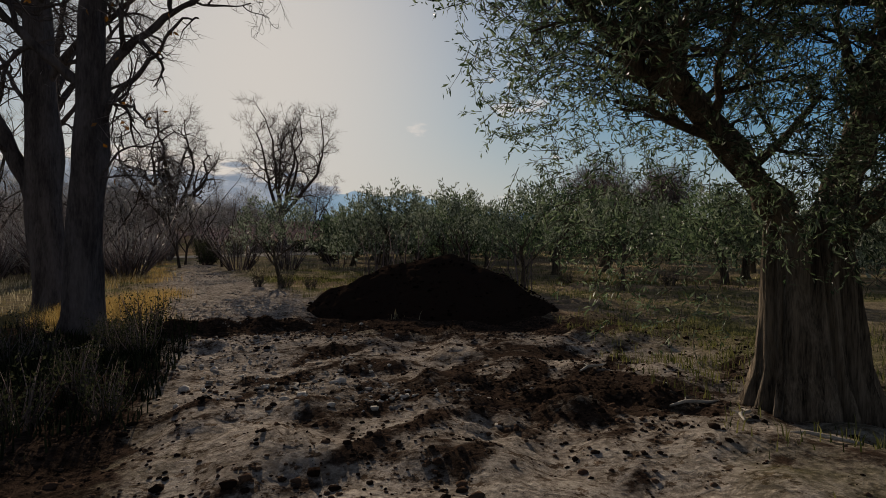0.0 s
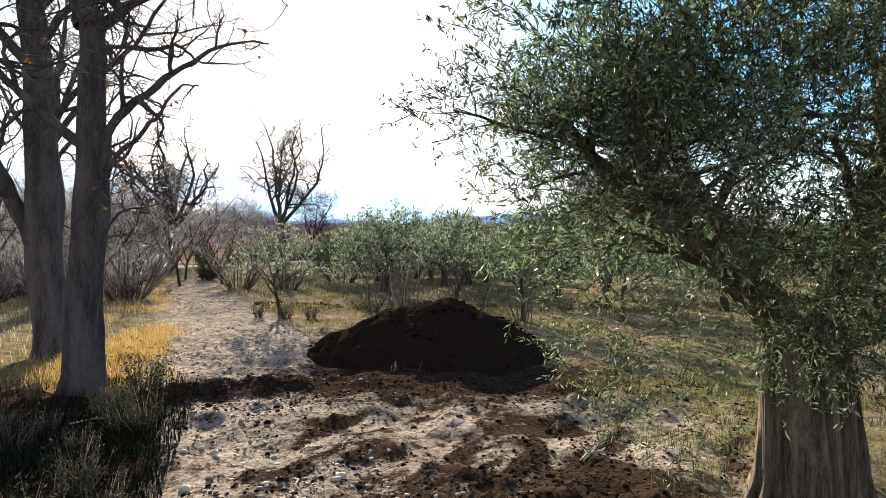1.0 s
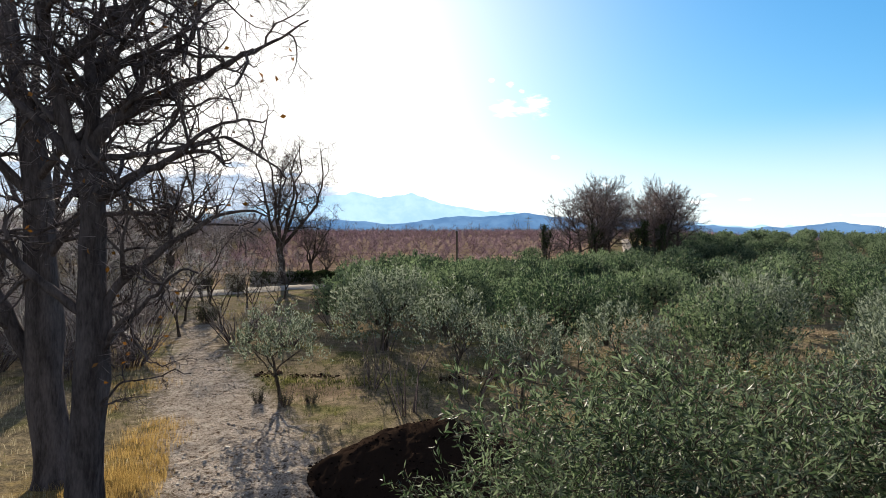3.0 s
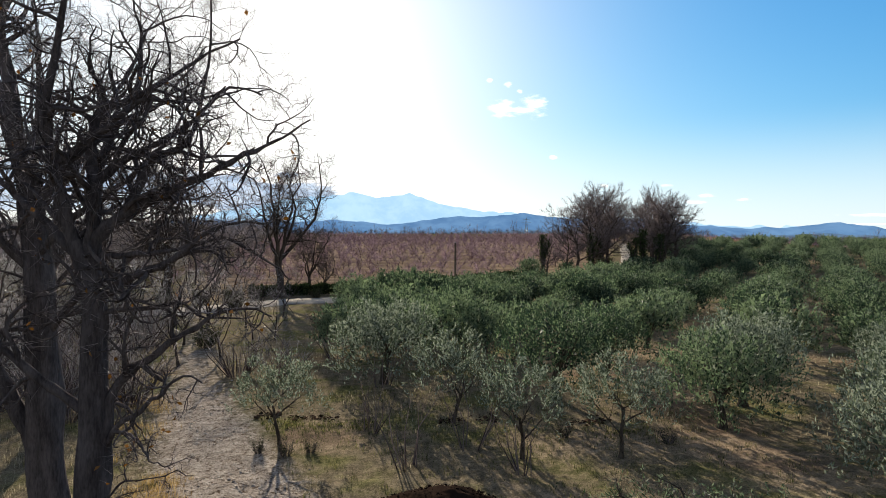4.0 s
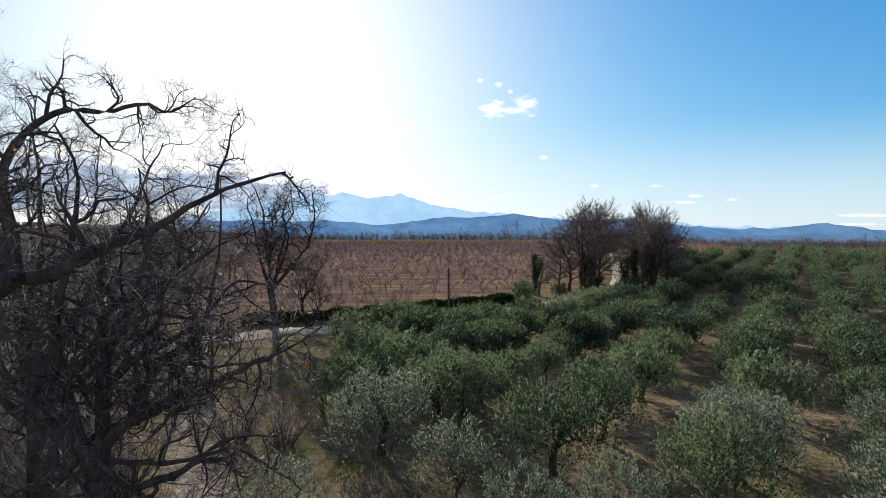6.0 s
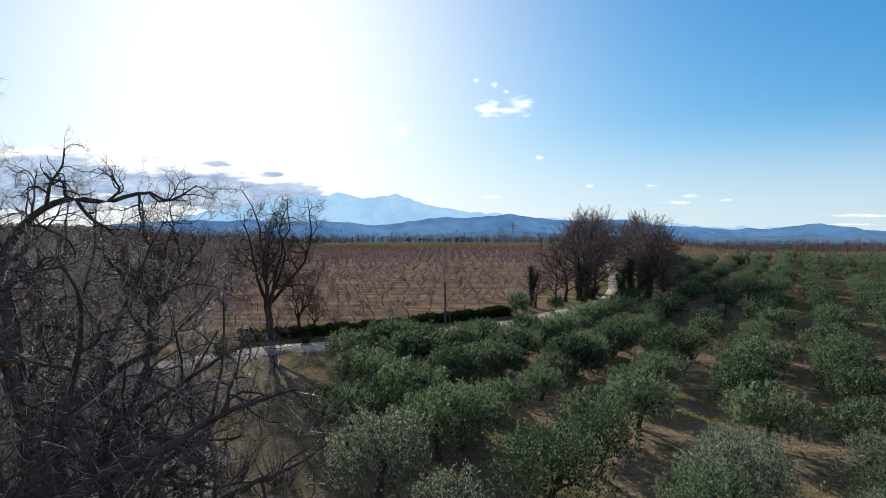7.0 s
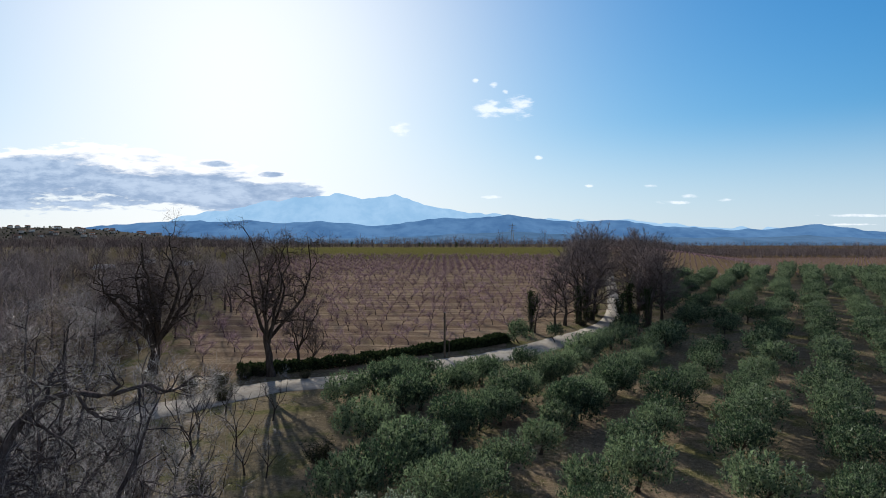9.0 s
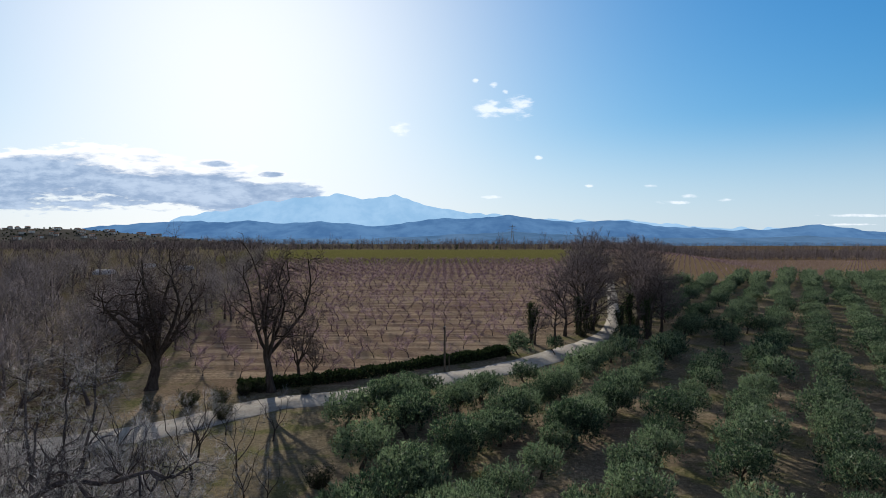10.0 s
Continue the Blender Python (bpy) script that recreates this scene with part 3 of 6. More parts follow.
def build_road():
    line = ROAD_LINE
    d = unit(np.gradient(line, axis=0))
    n = np.stack([-d[:, 1], d[:, 0]], -1)
    rng = np.random.default_rng(4)
    cols = [(-2.25, -0.06), (-2.1, 0.0), (0.0, 0.05), (2.1, 0.0), (2.25, -0.06)]
    v = []
    for off, up in cols:
        wob = rng.normal(size=len(line)) * (0.12 if abs(off) > 2 else 0)
        p = line + n * (off * np.interp(line[:, 1], [84, 94], [1.0, 0.5]) + wob)[:, None]
        v.append(np.stack([p[:, 0], p[:, 1], land(p[:, 0], p[:, 1]) + up + 0.03], -1))
    v = np.stack(v, 1)
    k, s = v.shape[:2]
    i = np.arange(k * s).reshape(k, s)
    f = np.stack([i[:-1, :-1], i[:-1, 1:], i[1:, 1:], i[1:, :-1]], -1).reshape(-1, 4)
    return tagged(new("road", mesh_of("road", v, f, ASPHALT, True)), "narrow pale sun-bleached country lane between fields", "road", kind="structure")


build_road()

# ---- mountains and hills ----


def ridge(name, dist, profile, material, label, foot=-40.0, seed=1, rough=5.0):
    """A range of hills far off: a ragged crest from (across, up) pairs in thousandths of the distance, with a broad slope towards us."""
    rng = np.random.default_rng(seed)
    px = np.array([p[0] for p in profile]) * dist / 1000.0
    pz = np.array([p[1] for p in profile]) * dist / 1000.0
    x = np.linspace(px[0], px[-1], 420)
    z = np.interp(x, px, pz)
    z = z + rough * (soft_noise(x, x * 0, 90, seed) + 0.5 * soft_noise(x, x * 0, 35, seed + 1)) * np.clip(z / 60, 0.15, 1)
    rows = []
    for f in (1.0, 0.93, 0.8, 0.62, 0.4, 0.18, 0.0, -0.3):
        depth = (1 - f) * 320
        wave = 26 * soft_noise(x, x * 0 + f * 300, 120, seed + 3) * (f < 1) * (f > 0)
        rows.append(np.stack([x, dist - depth + wave, np.maximum(z * f, 0) + foot * (f <= 0.0)], -1))
    v = np.stack(rows)
    k, s = v.shape[:2]
    i = np.arange(k * s).reshape(k, s)
    f = np.stack([i[:-1, :-1], i[1:, :-1], i[1:, 1:], i[:-1, 1:]], -1).reshape(-1, 4)
    return tagged(new(name, mesh_of(name, v, f, material, True)), label, "mountains", kind="structure")


# blue haze is painted in: these colours are emitted by the ranges themselves
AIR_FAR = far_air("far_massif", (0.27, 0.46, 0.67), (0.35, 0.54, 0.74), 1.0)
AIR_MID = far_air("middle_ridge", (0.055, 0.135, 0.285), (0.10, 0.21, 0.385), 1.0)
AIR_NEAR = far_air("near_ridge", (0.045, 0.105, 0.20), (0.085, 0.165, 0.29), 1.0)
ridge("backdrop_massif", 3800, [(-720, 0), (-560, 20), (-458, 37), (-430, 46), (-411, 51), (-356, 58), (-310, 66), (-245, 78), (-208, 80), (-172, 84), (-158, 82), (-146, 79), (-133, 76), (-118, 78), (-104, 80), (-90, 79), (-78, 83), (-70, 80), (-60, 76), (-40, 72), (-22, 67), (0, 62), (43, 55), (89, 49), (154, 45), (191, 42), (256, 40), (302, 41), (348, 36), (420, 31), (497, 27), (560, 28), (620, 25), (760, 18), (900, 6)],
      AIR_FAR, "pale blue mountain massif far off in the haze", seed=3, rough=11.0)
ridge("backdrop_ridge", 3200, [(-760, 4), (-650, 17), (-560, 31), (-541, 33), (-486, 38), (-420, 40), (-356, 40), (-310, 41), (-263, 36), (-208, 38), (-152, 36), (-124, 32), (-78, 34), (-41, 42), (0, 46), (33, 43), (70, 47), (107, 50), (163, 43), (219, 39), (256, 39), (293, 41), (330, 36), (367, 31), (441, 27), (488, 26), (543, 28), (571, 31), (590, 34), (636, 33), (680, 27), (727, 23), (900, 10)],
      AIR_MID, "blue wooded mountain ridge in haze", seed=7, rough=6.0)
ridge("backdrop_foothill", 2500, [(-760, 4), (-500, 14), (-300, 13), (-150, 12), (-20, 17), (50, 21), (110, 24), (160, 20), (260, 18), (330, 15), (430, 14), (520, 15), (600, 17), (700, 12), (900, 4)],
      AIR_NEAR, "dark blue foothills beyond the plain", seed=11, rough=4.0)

# ---- trees ----
BARE = dict(segs=8, wander=0.14, lift=0.05, taper=0.14, kids=[9, 6, 5, 4], angle=[52, 48, 45, 42], slim=[0.55, 0.55, 0.5, 0.5], short=[0.5, 0.55, 0.55, 0.55], from0=0.28)
BARE["from"] = 0.22


def dome_meshes(seed, height, width, radius, rule, n_twigs, twig_len, twig_rad, bark, twig, low=0.22):
    """A leafless tree seen from afar: trunk and limbs inside a rounded, uneven dome of fine outward shoots."""
    rng = np.random.default_rng(seed)
    lines = []
    grow(rng, (0, 0, -0.15), (rng.normal() * 0.04, rng.normal() * 0.04, 1.0), height * 0.62, radius, 0, 2, rule, lines)
    lines[0][1][0] *= 1.45
    for p, _, level in lines[1:]:
        r = np.hypot(p[:, 0], p[:, 1])
        p[:, :2] *= np.minimum(1.0, width * 0.44 / np.maximum(r, 0.01))[:, None]
        p[:, 2] = np.minimum(p[:, 2], height * 0.93)
    tv, tf = tubes([lines[0]], lambda l: 8, 0.06)
    lv, lf = tubes(lines[1:], lambda l: (5, 4, 3)[min(l, 3) - 1])
    n = n_twigs
    a, u = rng.uniform(0, 6.28, n), rng.uniform(-0.75, 1, n)
    depth = rng.uniform(0.25, 1.0, n) ** 0.6
    flat = np.sqrt(np.maximum(1 - u * u, 0.0))
    lobe = 1 + 0.16 * soft_noise(a * 1.6, u * 2.2, 0.8, seed) + 0.10 * soft_noise(a * 4.0, u * 5.0, 0.8, seed + 1)
    mid, tall = height * (0.5 + low * 0.5), height * (0.5 - low * 0.5)
    at = np.stack([np.cos(a) * flat * width * 0.5, np.sin(a) * flat * width * 0.5, u * tall], -1) * (depth * lobe * 0.92)[:, None]
    way = unit(at / np.array([width * 0.5, width * 0.5, tall])) * 0.8 + rng.normal(size=(n, 3)) * 0.45 + np.array([0, 0, 0.45])
    at[:, 2] += mid - 0.3 * twig_len
    sv, sq, st = spikes(at, way, twig_len * rng.uniform(0.4, 1.2, n), twig_rad * rng.uniform(0.7, 1.3, n), rng, joints=1, bend=0.4)
    return mesh_of("trunk", tv, tf, bark, True), mesh_of("branching", lv, lf, bark, True), mesh_of("crown", sv, st, twig)


def bare_meshes(seed, height, radius, rule, deepest, n_twigs, twig_len, twig_rad, bark, twig, lean=(0, 0), joints=2, trunk_sides=10, twig_from=None, limb_sides=(6, 5, 4, 3), spread=0.8):
    """Trunk, limbs and twigs of a leafless tree."""
    rng = np.random.default_rng(seed)
    lines = []
    grow(rng, (0, 0, -0.15), (lean[0], lean[1], 1.0), height * 0.8, radius, 0, deepest, rule, lines)
    p0, r0, _ = lines[0]
    r0[0] *= 1.45
    r0[1] *= 1.08
    tv, tf = tubes([lines[0]], lambda l: trunk_sides, 0.06)
    limbs = [l for l in lines[1:]]
    lv, lf = tubes(limbs, lambda l: limb_sides[min(l, 4) - 1])
    at, way, ln, rd = twigs_on(lines, deepest if twig_from is None else twig_from, n_twigs, twig_len, twig_rad, rng, joints=joints, spread=spread)
    sv, sq, st = spikes(at, way, ln, rd, rng, joints=joints)
    return (mesh_of("trunk", tv, tf, bark, True), mesh_of("branching", lv, lf, bark, True), mesh_of("crown", sv, [sq, st], twig)), lines


def oak_meshes(seed, height, radius, fork, leaders, boughs, n_twigs, twig_len, twig_rad, bark, twig, wide=0.42, deepest=3):
    """An old leafless tree: a short trunk that divides into crooked leaders, boughs off those, and a fine spray."""
    rng = np.random.default_rng(seed)
    k = np.linspace(0, 1, 7)[:, None]
    top = np.array([rng.normal() * 0.03 * height, rng.normal() * 0.03 * height, height * fork])
    trunk = k * top + np.array([0, 0, -0.15]) * (1 - k) + rng.normal(size=(7, 3)) * 0.05 * radius * 4 * k
    rad = np.linspace(radius, radius * 0.72, 7) * np.array([1.45, 1.1, 1, 1, 1, 1, 1.05])
    tv, tf = tubes([(trunk, rad, 0)], lambda l: 10, 0.07)
    mains, lines = [], []
    turn = rng.uniform(0, 6.28)
    for j in range(leaders):
        turn += 6.28 / leaders + rng.normal() * 0.35
        out = wide * height * (0.35 + 0.65 * (j % 2 or rng.uniform(0.3, 1.0)))
        end = np.array([math.cos(turn) * out, math.sin(turn) * out, height * rng.uniform(0.82, 1.0) - 0.22 * out])
        start = trunk[int(rng.integers(4, 7))]
        f = np.linspace(0, 1, 10)[:, None]
        sag = np.array([math.cos(turn), math.sin(turn), -0.3]) * rng.uniform(-0.03, 0.09) * height
        line = start + (end - start) * f + sag * np.sin(np.pi * f) + np.cumsum(rng.normal(size=(10, 3)) * 0.030 * height, 0) * np.linspace(0, 1, 10)[:, None]
        lr = np.linspace(radius * 0.52, radius * 0.09, 10)
        mains.append((line, lr, 1))
        for b in range(boughs):
            g = 0.2 + 0.8 * (b + rng.uniform(0.1, 0.9)) / boughs
            i = min(int(g * 9), 8)
            d = unit(line[i + 1] - line[i])
            t2 = rng.uniform(0, 6.28)
            side = unit(np.cross(d, [math.cos(t2), math.sin(t2), 0.3]))
            crooked(rng, line[i] + (line[i + 1] - line[i]) * (g * 9 - i), d * 0.6 + side + np.array([0, 0, 0.25]), height * rng.uniform(0.16, 0.30) * (1.2 - 0.5 * g), lr[i] * 0.55, 1, deepest, lines)
    lv, lf = tubes(mains + lines, lambda l: (7, 5, 4, 3)[l] if l else 7)
    at, way, ln, rd = twigs_on(lines, 2, n_twigs, twig_len, twig_rad, rng, joints=1)
    sv, sq, st = spikes(at, way, ln, rd, rng, joints=1, bend=0.4)
    return mesh_of("trunk", tv, tf, bark, True), mesh_of("branching", lv, lf, bark, True), mesh_of("crown", sv, [sq, st], twig)


def stand(name, meshes, x, y, label, category="tree", group="", turn=0.0, size=1.0, sink=0.0, names=("trunk", "branching", "crown")):
    """A thing on an Empty at its foot, its meshes as parts."""
    ob = new(name)
    for n, me in zip(names, meshes):
        part(n, me, ob)
    ob.scale = (size, size, size)
    ob.matrix_basis = Matrix.Translation((x, y, float(ground_z(x, y)) - sink)) @ Matrix.Rotation(turn, 4, "Z") @ Matrix.Diagonal((size, size, size, 1))
    return tagged(ob, label, category, group)


def again(ob, x, y, turn, size, sink=0.0):
    ob2 = copy_thing(ob, pose(x, y, float(ground_z(x, y)) - sink, 0, 0, math.degrees(turn)))
    ob2.scale = (size, size, size)
    return ob2


def crooked(rng, start, way, length, radius, level, deepest, out):
    """A limb of an old tree: it kinks from joint to joint, sags, turns up at its tip and throws side limbs to both sides."""
    segs = 9 - level
    way = unit(np.array(way, dtype=float))
    pts, rad = [np.array(start, dtype=float)], [radius]
    kink = np.zeros(3)
    for i in range(segs):
        kink = 0.35 * kink + rng.normal(size=3) * 0.27
        way = unit(way + kink + np.array([0, 0, -0.05 + 0.16 * i / segs]))
        pts.append(pts[-1] + way * length / segs)
        rad.append(radius * (1 - 0.78 * (i + 1) / segs))
    out.append((np.array(pts), np.array(rad), level))
    if level >= deepest:
        return
    n = (0, 7, 4)[level]
    turn = rng.uniform(0, 6.28)
    for j in range(n):
        f = 0.14 + 0.84 * (j + rng.uniform(0.1, 0.9)) / n
        i = min(int(f * segs), segs - 1)
        p = pts[i] + (pts[i + 1] - pts[i]) * (f * segs - i)
        d = unit(pts[i + 1] - pts[i])
        turn += 2.6 + rng.normal() * 0.5
        side = unit(np.cross(d, [math.cos(turn), math.sin(turn), 0.4]))
        o = math.radians(rng.uniform(38, 72))
        crooked(rng, p, d * math.cos(o) + side * math.sin(o) + np.array([0, 0, 0.10]), length * rng.uniform(0.38, 0.62) * (1.2 - 0.5 * f), max(rad[i] * 0.6, 0.0035), level + 1, deepest, out)


def forked_tree(name, seed, x, y, stems, twigs, label, fine=None):
    """A tall gnarled tree: a trunk that forks into leaders and long limbs, each with its boughs and a spray of twigs.
    stems: (places, foot radius, tip radius, boughs, reach), the trunk first."""
    rng = np.random.default_rng(seed)
    root = new(name)
    for n, (pts, r0, r1, boughs, reach) in enumerate(stems):
        pts = smooth_line(pts, 6)
        fine_line = np.stack([np.interp(np.linspace(0, len(pts) - 1, 26), np.arange(len(pts)), pts[:, c]) for c in range(3)], -1)
        fine_line[1:] += np.cumsum(rng.normal(size=(25, 3)) * (0.012 if n == 0 else 0.028), 0) * np.linspace(0.3, 1.0, 25)[:, None]
        rad = (r0 + (r1 - r0) * np.linspace(0, 1, 26) ** 0.8) * (1 + 0.10 * rng.normal(size=26) * (n > 0))
        if n == 0:
            rad[:3] *= np.array([1.5, 1.22, 1.06])
            rad[9:13] *= np.array([1.05, 1.13, 1.10, 1.04])
        v, f = tubes([(fine_line, rad, 0)], lambda l: 18 if n == 0 else 9, 0.09)
        stem = part("trunk" if n == 0 else "limb", mesh_of("stem", v, f, TALL_BARK, True), root)
        turn = rng.uniform(0, 6.28)
        spray = []
        boughs = math.ceil(boughs * (0.66 if pts[-1][2] < 9.0 else 0.85))
        for k in range(boughs):
            f = 0.14 + 0.86 * (k + rng.uniform(0.1, 0.9)) / boughs if n else 0.55 + 0.45 * (k + 0.5) / boughs
            i = min(int(f * 25), 24)
            p = fine_line[i] + (fine_line[i + 1] - fine_line[i]) * (f * 25 - i)
            d = unit(fine_line[i + 1] - fine_line[i])
            turn += 2.4 + rng.normal() * 0.3
            side = unit(np.cross(d, [math.cos(turn), math.sin(turn), 0.3]))
            way = d * rng.uniform(0.3, 0.8) + side + np.array([0, 0, 0.18])
            if p[2] < 4.0:
                way[2] = max(way[2], -0.1)
            r = min(rad[i] * 0.6, 0.040) + 0.004
            lines = []
            crooked(rng, p, way, reach * rng.uniform(0.6, 1.25) * (1.15 - 0.5 * f), r, 1, 3, lines)
            v, q = tubes(lines, lambda l: (6, 5, 4, 3)[l])
            part("bough", mesh_of("bough", v, q, TALL_BARK, True), stem)
            at, w, ln, rd = twigs_on(lines, 2, max(16, int(twigs * min(1.0, (reach / 1.8) ** 1.5) * np.interp(p[2], [5.0, 9.0], [0.4, 1.15]))), 0.24, 0.0026, rng, spread=0.8)
            spray.append(spikes(at, w, ln, rd, rng, joints=1, bend=0.5))
        if spray:
            sv, sf = joined(*spray)
            part("twig_spray", mesh_of("twig_spray", sv, sf, fine or TALL_TWIG), stem)
    root.location = (x, y, float(ground_z(x, y)))
    return tagged(root, label, "tree")


forked_tree("bare_tree", 21, -5.3, 8.4, [
    ([(0, 0, -0.2), (0.0, 0, 0.9), (0.08, 0, 2.0), (0.12, 0, 3.2), (0.12, 0, 4.3), (0.09, 0, 5.3), (-0.12, -0.03, 5.85)], 0.285, 0.13, 1, 1.4),
    ([(0.09, 0, 5.1), (-0.07, 0, 5.7), (-0.21, -0.1, 6.23), (-0.27, -0.2, 7.0), (-0.24, -0.4, 7.55), (0.05, -0.6, 8.5), (0.25, -0.8, 9.4), (0.1, -1.0, 10.2)], 0.145, 0.012, 12, 1.7),
    ([(0.07, 0, 5.2), (0.13, 0, 5.9), (0.2, 0, 6.6), (0.08, 0.2, 7.1), (0.27, 0.3, 7.7), (0.78, 0.4, 7.95), (1.44, 0.5, 8.35), (2.2, 0.6, 8.8)], 0.14, 0.012, 12, 1.7),
    ([(0.1, 0, 5.3), (0.2, 0, 5.8), (0.5, 0, 6.1), (1.0, 0, 6.35), (1.55, 0, 6.62), (2.05, 0, 6.8), (2.5, 0, 6.97), (2.9, 0, 7.22), (3.2, 0, 7.55)], 0.12, 0.010, 12, 1.5),
    ([(0.6, 0.0, 6.12), (0.62, 0.3, 6.67), (0.72, 0.3, 6.94), (1.1, 0.4, 7.25), (1.35, 0.5, 7.7), (1.5, 0.5, 8.6), (1.5, 0.5, 9.8)], 0.085, 0.010, 10, 1.7),
    ([(0.18, 0.0, 6.6), (0.45, 0.2, 6.96), (0.95, 0.3, 7.28), (1.4, 0.4, 7.7), (1.7, 0.6, 8.2), (2.3, 0.6, 8.2)], 0.07, 0.010, 9, 1.5),
    ([(-0.2, -0.15, 6.9), (0.5, -0.2, 7.39), (1.04, -0.3, 7.69), (1.73, -0.4, 7.69), (2.5, -0.5, 7.8)], 0.07, 0.010, 9, 1.5),
    ([(0.08, 0, 4.9), (0.86, -0.2, 5.39), (1.36, -0.3, 5.62), (1.85, -0.4, 6.03), (2.5, -0.5, 6.12)], 0.08, 0.010, 10, 1.4),
    ([(0.12, 0, 2.5), (0.36, 0, 3.08), (0.49, 0, 3.69), (1.0, 0, 4.06), (1.54, 0, 4.43), (2.02, 0, 4.7), (2.6, -0.1, 4.6)], 0.105, 0.010, 9, 1.3),
    ([(0.34, 0, 2.98), (0.6, -0.1, 3.25), (1.22, -0.3, 3.7), (1.7, -0.5, 4.0), (2.1, -0.6, 3.9)], 0.05, 0.008, 6, 0.9),
    ([(0.40, 0, 3.2), (0.9, -0.2, 3.21), (1.52, -0.4, 2.95)], 0.035, 0.006, 6, 0.7),
    ([(0.1, 0, 1.9), (0.3, 0, 2.2), (0.7, -0.2, 2.52), (1.52, -0.4, 2.7)], 0.030, 0.006, 4, 0.5),
    ([(0.1, 0, 4.5), (0.33, 0, 4.79), (0.8, 0.2, 4.8), (1.25, 0.3, 4.85), (1.6, 0.4, 4.65), (2.3, 0.5, 4.5)], 0.055, 0.008, 9, 1.3),
    ([(0.08, 0, 5.2), (0.26, 0, 5.6), (0.7, -0.1, 5.66), (1.25, -0.2, 5.75), (1.9, -0.2, 5.85), (2.4, -0.3, 5.6), (2.7, -0.3, 5.3)], 0.065, 0.008, 10, 1.4),
    ([(0.1, 0.0, 3.4), (-0.7, -0.3, 4.2), (-1.5, -0.5, 5.3), (-2.2, -0.6, 6.4)], 0.085, 0.010, 8, 1.6),
    ([(-0.05, 0.0, 5.6), (-0.7, 0.1, 6.2), (-1.3, 0.2, 6.7), (-2.0, 0.3, 7.6), (-2.2, 0.3, 8.6)], 0.085, 0.010, 9, 1.6),
    ([(0.1, 0.0, 5.3), (-0.1, 0.6, 7.0), (0.2, 1.2, 8.4), (0.1, 1.5, 9.8)], 0.11, 0.012, 10, 1.8)], 130,
    "tall leafless tree with dark bark beside the sandy track")
forked_tree("bare_tree", 33, -7.4, 11.0, [
    ([(0, 0, -0.2), (-0.2, 0, 1.5), (-0.28, 0, 3.6), (-0.4, 0, 5.6), (-0.56, 0, 7.0)], 0.36, 0.20, 3, 1.8),
    ([(-0.25, 0, 1.8), (-0.8, -0.1, 2.9), (-1.5, -0.2, 4.6), (-2.2, -0.2, 7.2), (-2.6, -0.2, 10.0), (-2.4, -0.2, 12.6)], 0.19, 0.012, 11, 2.1),
    ([(-0.55, 0, 6.8), (-0.8, -0.1, 8.0), (-1.1, -0.2, 9.2), (-1.3, -0.3, 11.0), (-1.6, -0.3, 13.6)], 0.15, 0.012, 12, 2.0),
    ([(-0.56, 0, 6.7), (-0.75, 0, 8.2), (-1.0, 0, 9.6), (-0.85, 0, 10.3), (-0.4, 0, 10.8), (0.21, 0, 11.05), (0.89, 0, 10.95), (1.5, 0.1, 11.1), (2.1, 0.2, 10.95), (2.5, 0.3, 11.3)], 0.13, 0.010, 14, 1.5),
    ([(-0.5, 0, 6.3), (0.1, 0.1, 7.2), (0.9, 0.2, 8.0), (1.8, 0.3, 8.6), (2.6, 0.2, 9.6)], 0.12, 0.010, 12, 1.7),
    ([(-0.3, 0, 3.9), (0.5, -0.2, 4.8), (1.5, -0.3, 5.5), (2.4, -0.4, 6.5), (3.2, -0.4, 6.9)], 0.09, 0.010, 10, 1.7),
    ([(-0.4, 0, 5.4), (0.5, -0.4, 6.2), (1.4, -0.6, 6.8), (2.4, -0.7, 7.9), (2.9, -0.7, 8.9)], 0.09, 0.010, 10, 1.7),
    ([(-0.4, 0, 5.2), (-1.3, -0.6, 6.6), (-2.2, -1.0, 8.2), (-2.9, -1.2, 10.4)], 0.10, 0.010, 10, 2.0),
    ([(-0.5, 0, 6.0), (-0.9, 0.8, 7.8), (-1.2, 1.4, 9.8), (-1.3, 1.6, 12.0)], 0.11, 0.010, 10, 2.0),
    ([(-0.5, 0, 6.2), (0.2, 0.8, 7.6), (0.8, 1.4, 9.2), (1.0, 1.8, 10.6)], 0.11, 0.010, 10, 1.9),
    ([(-1.6, -0.2, 5.0), (-2.6, 0.2, 6.2), (-3.6, 0.4, 7.8), (-4.2, 0.5, 9.6)], 0.10, 0.010, 9, 2.0)], 190,
    "tall leafless tree behind its darker neighbour", PALE_TWIG)
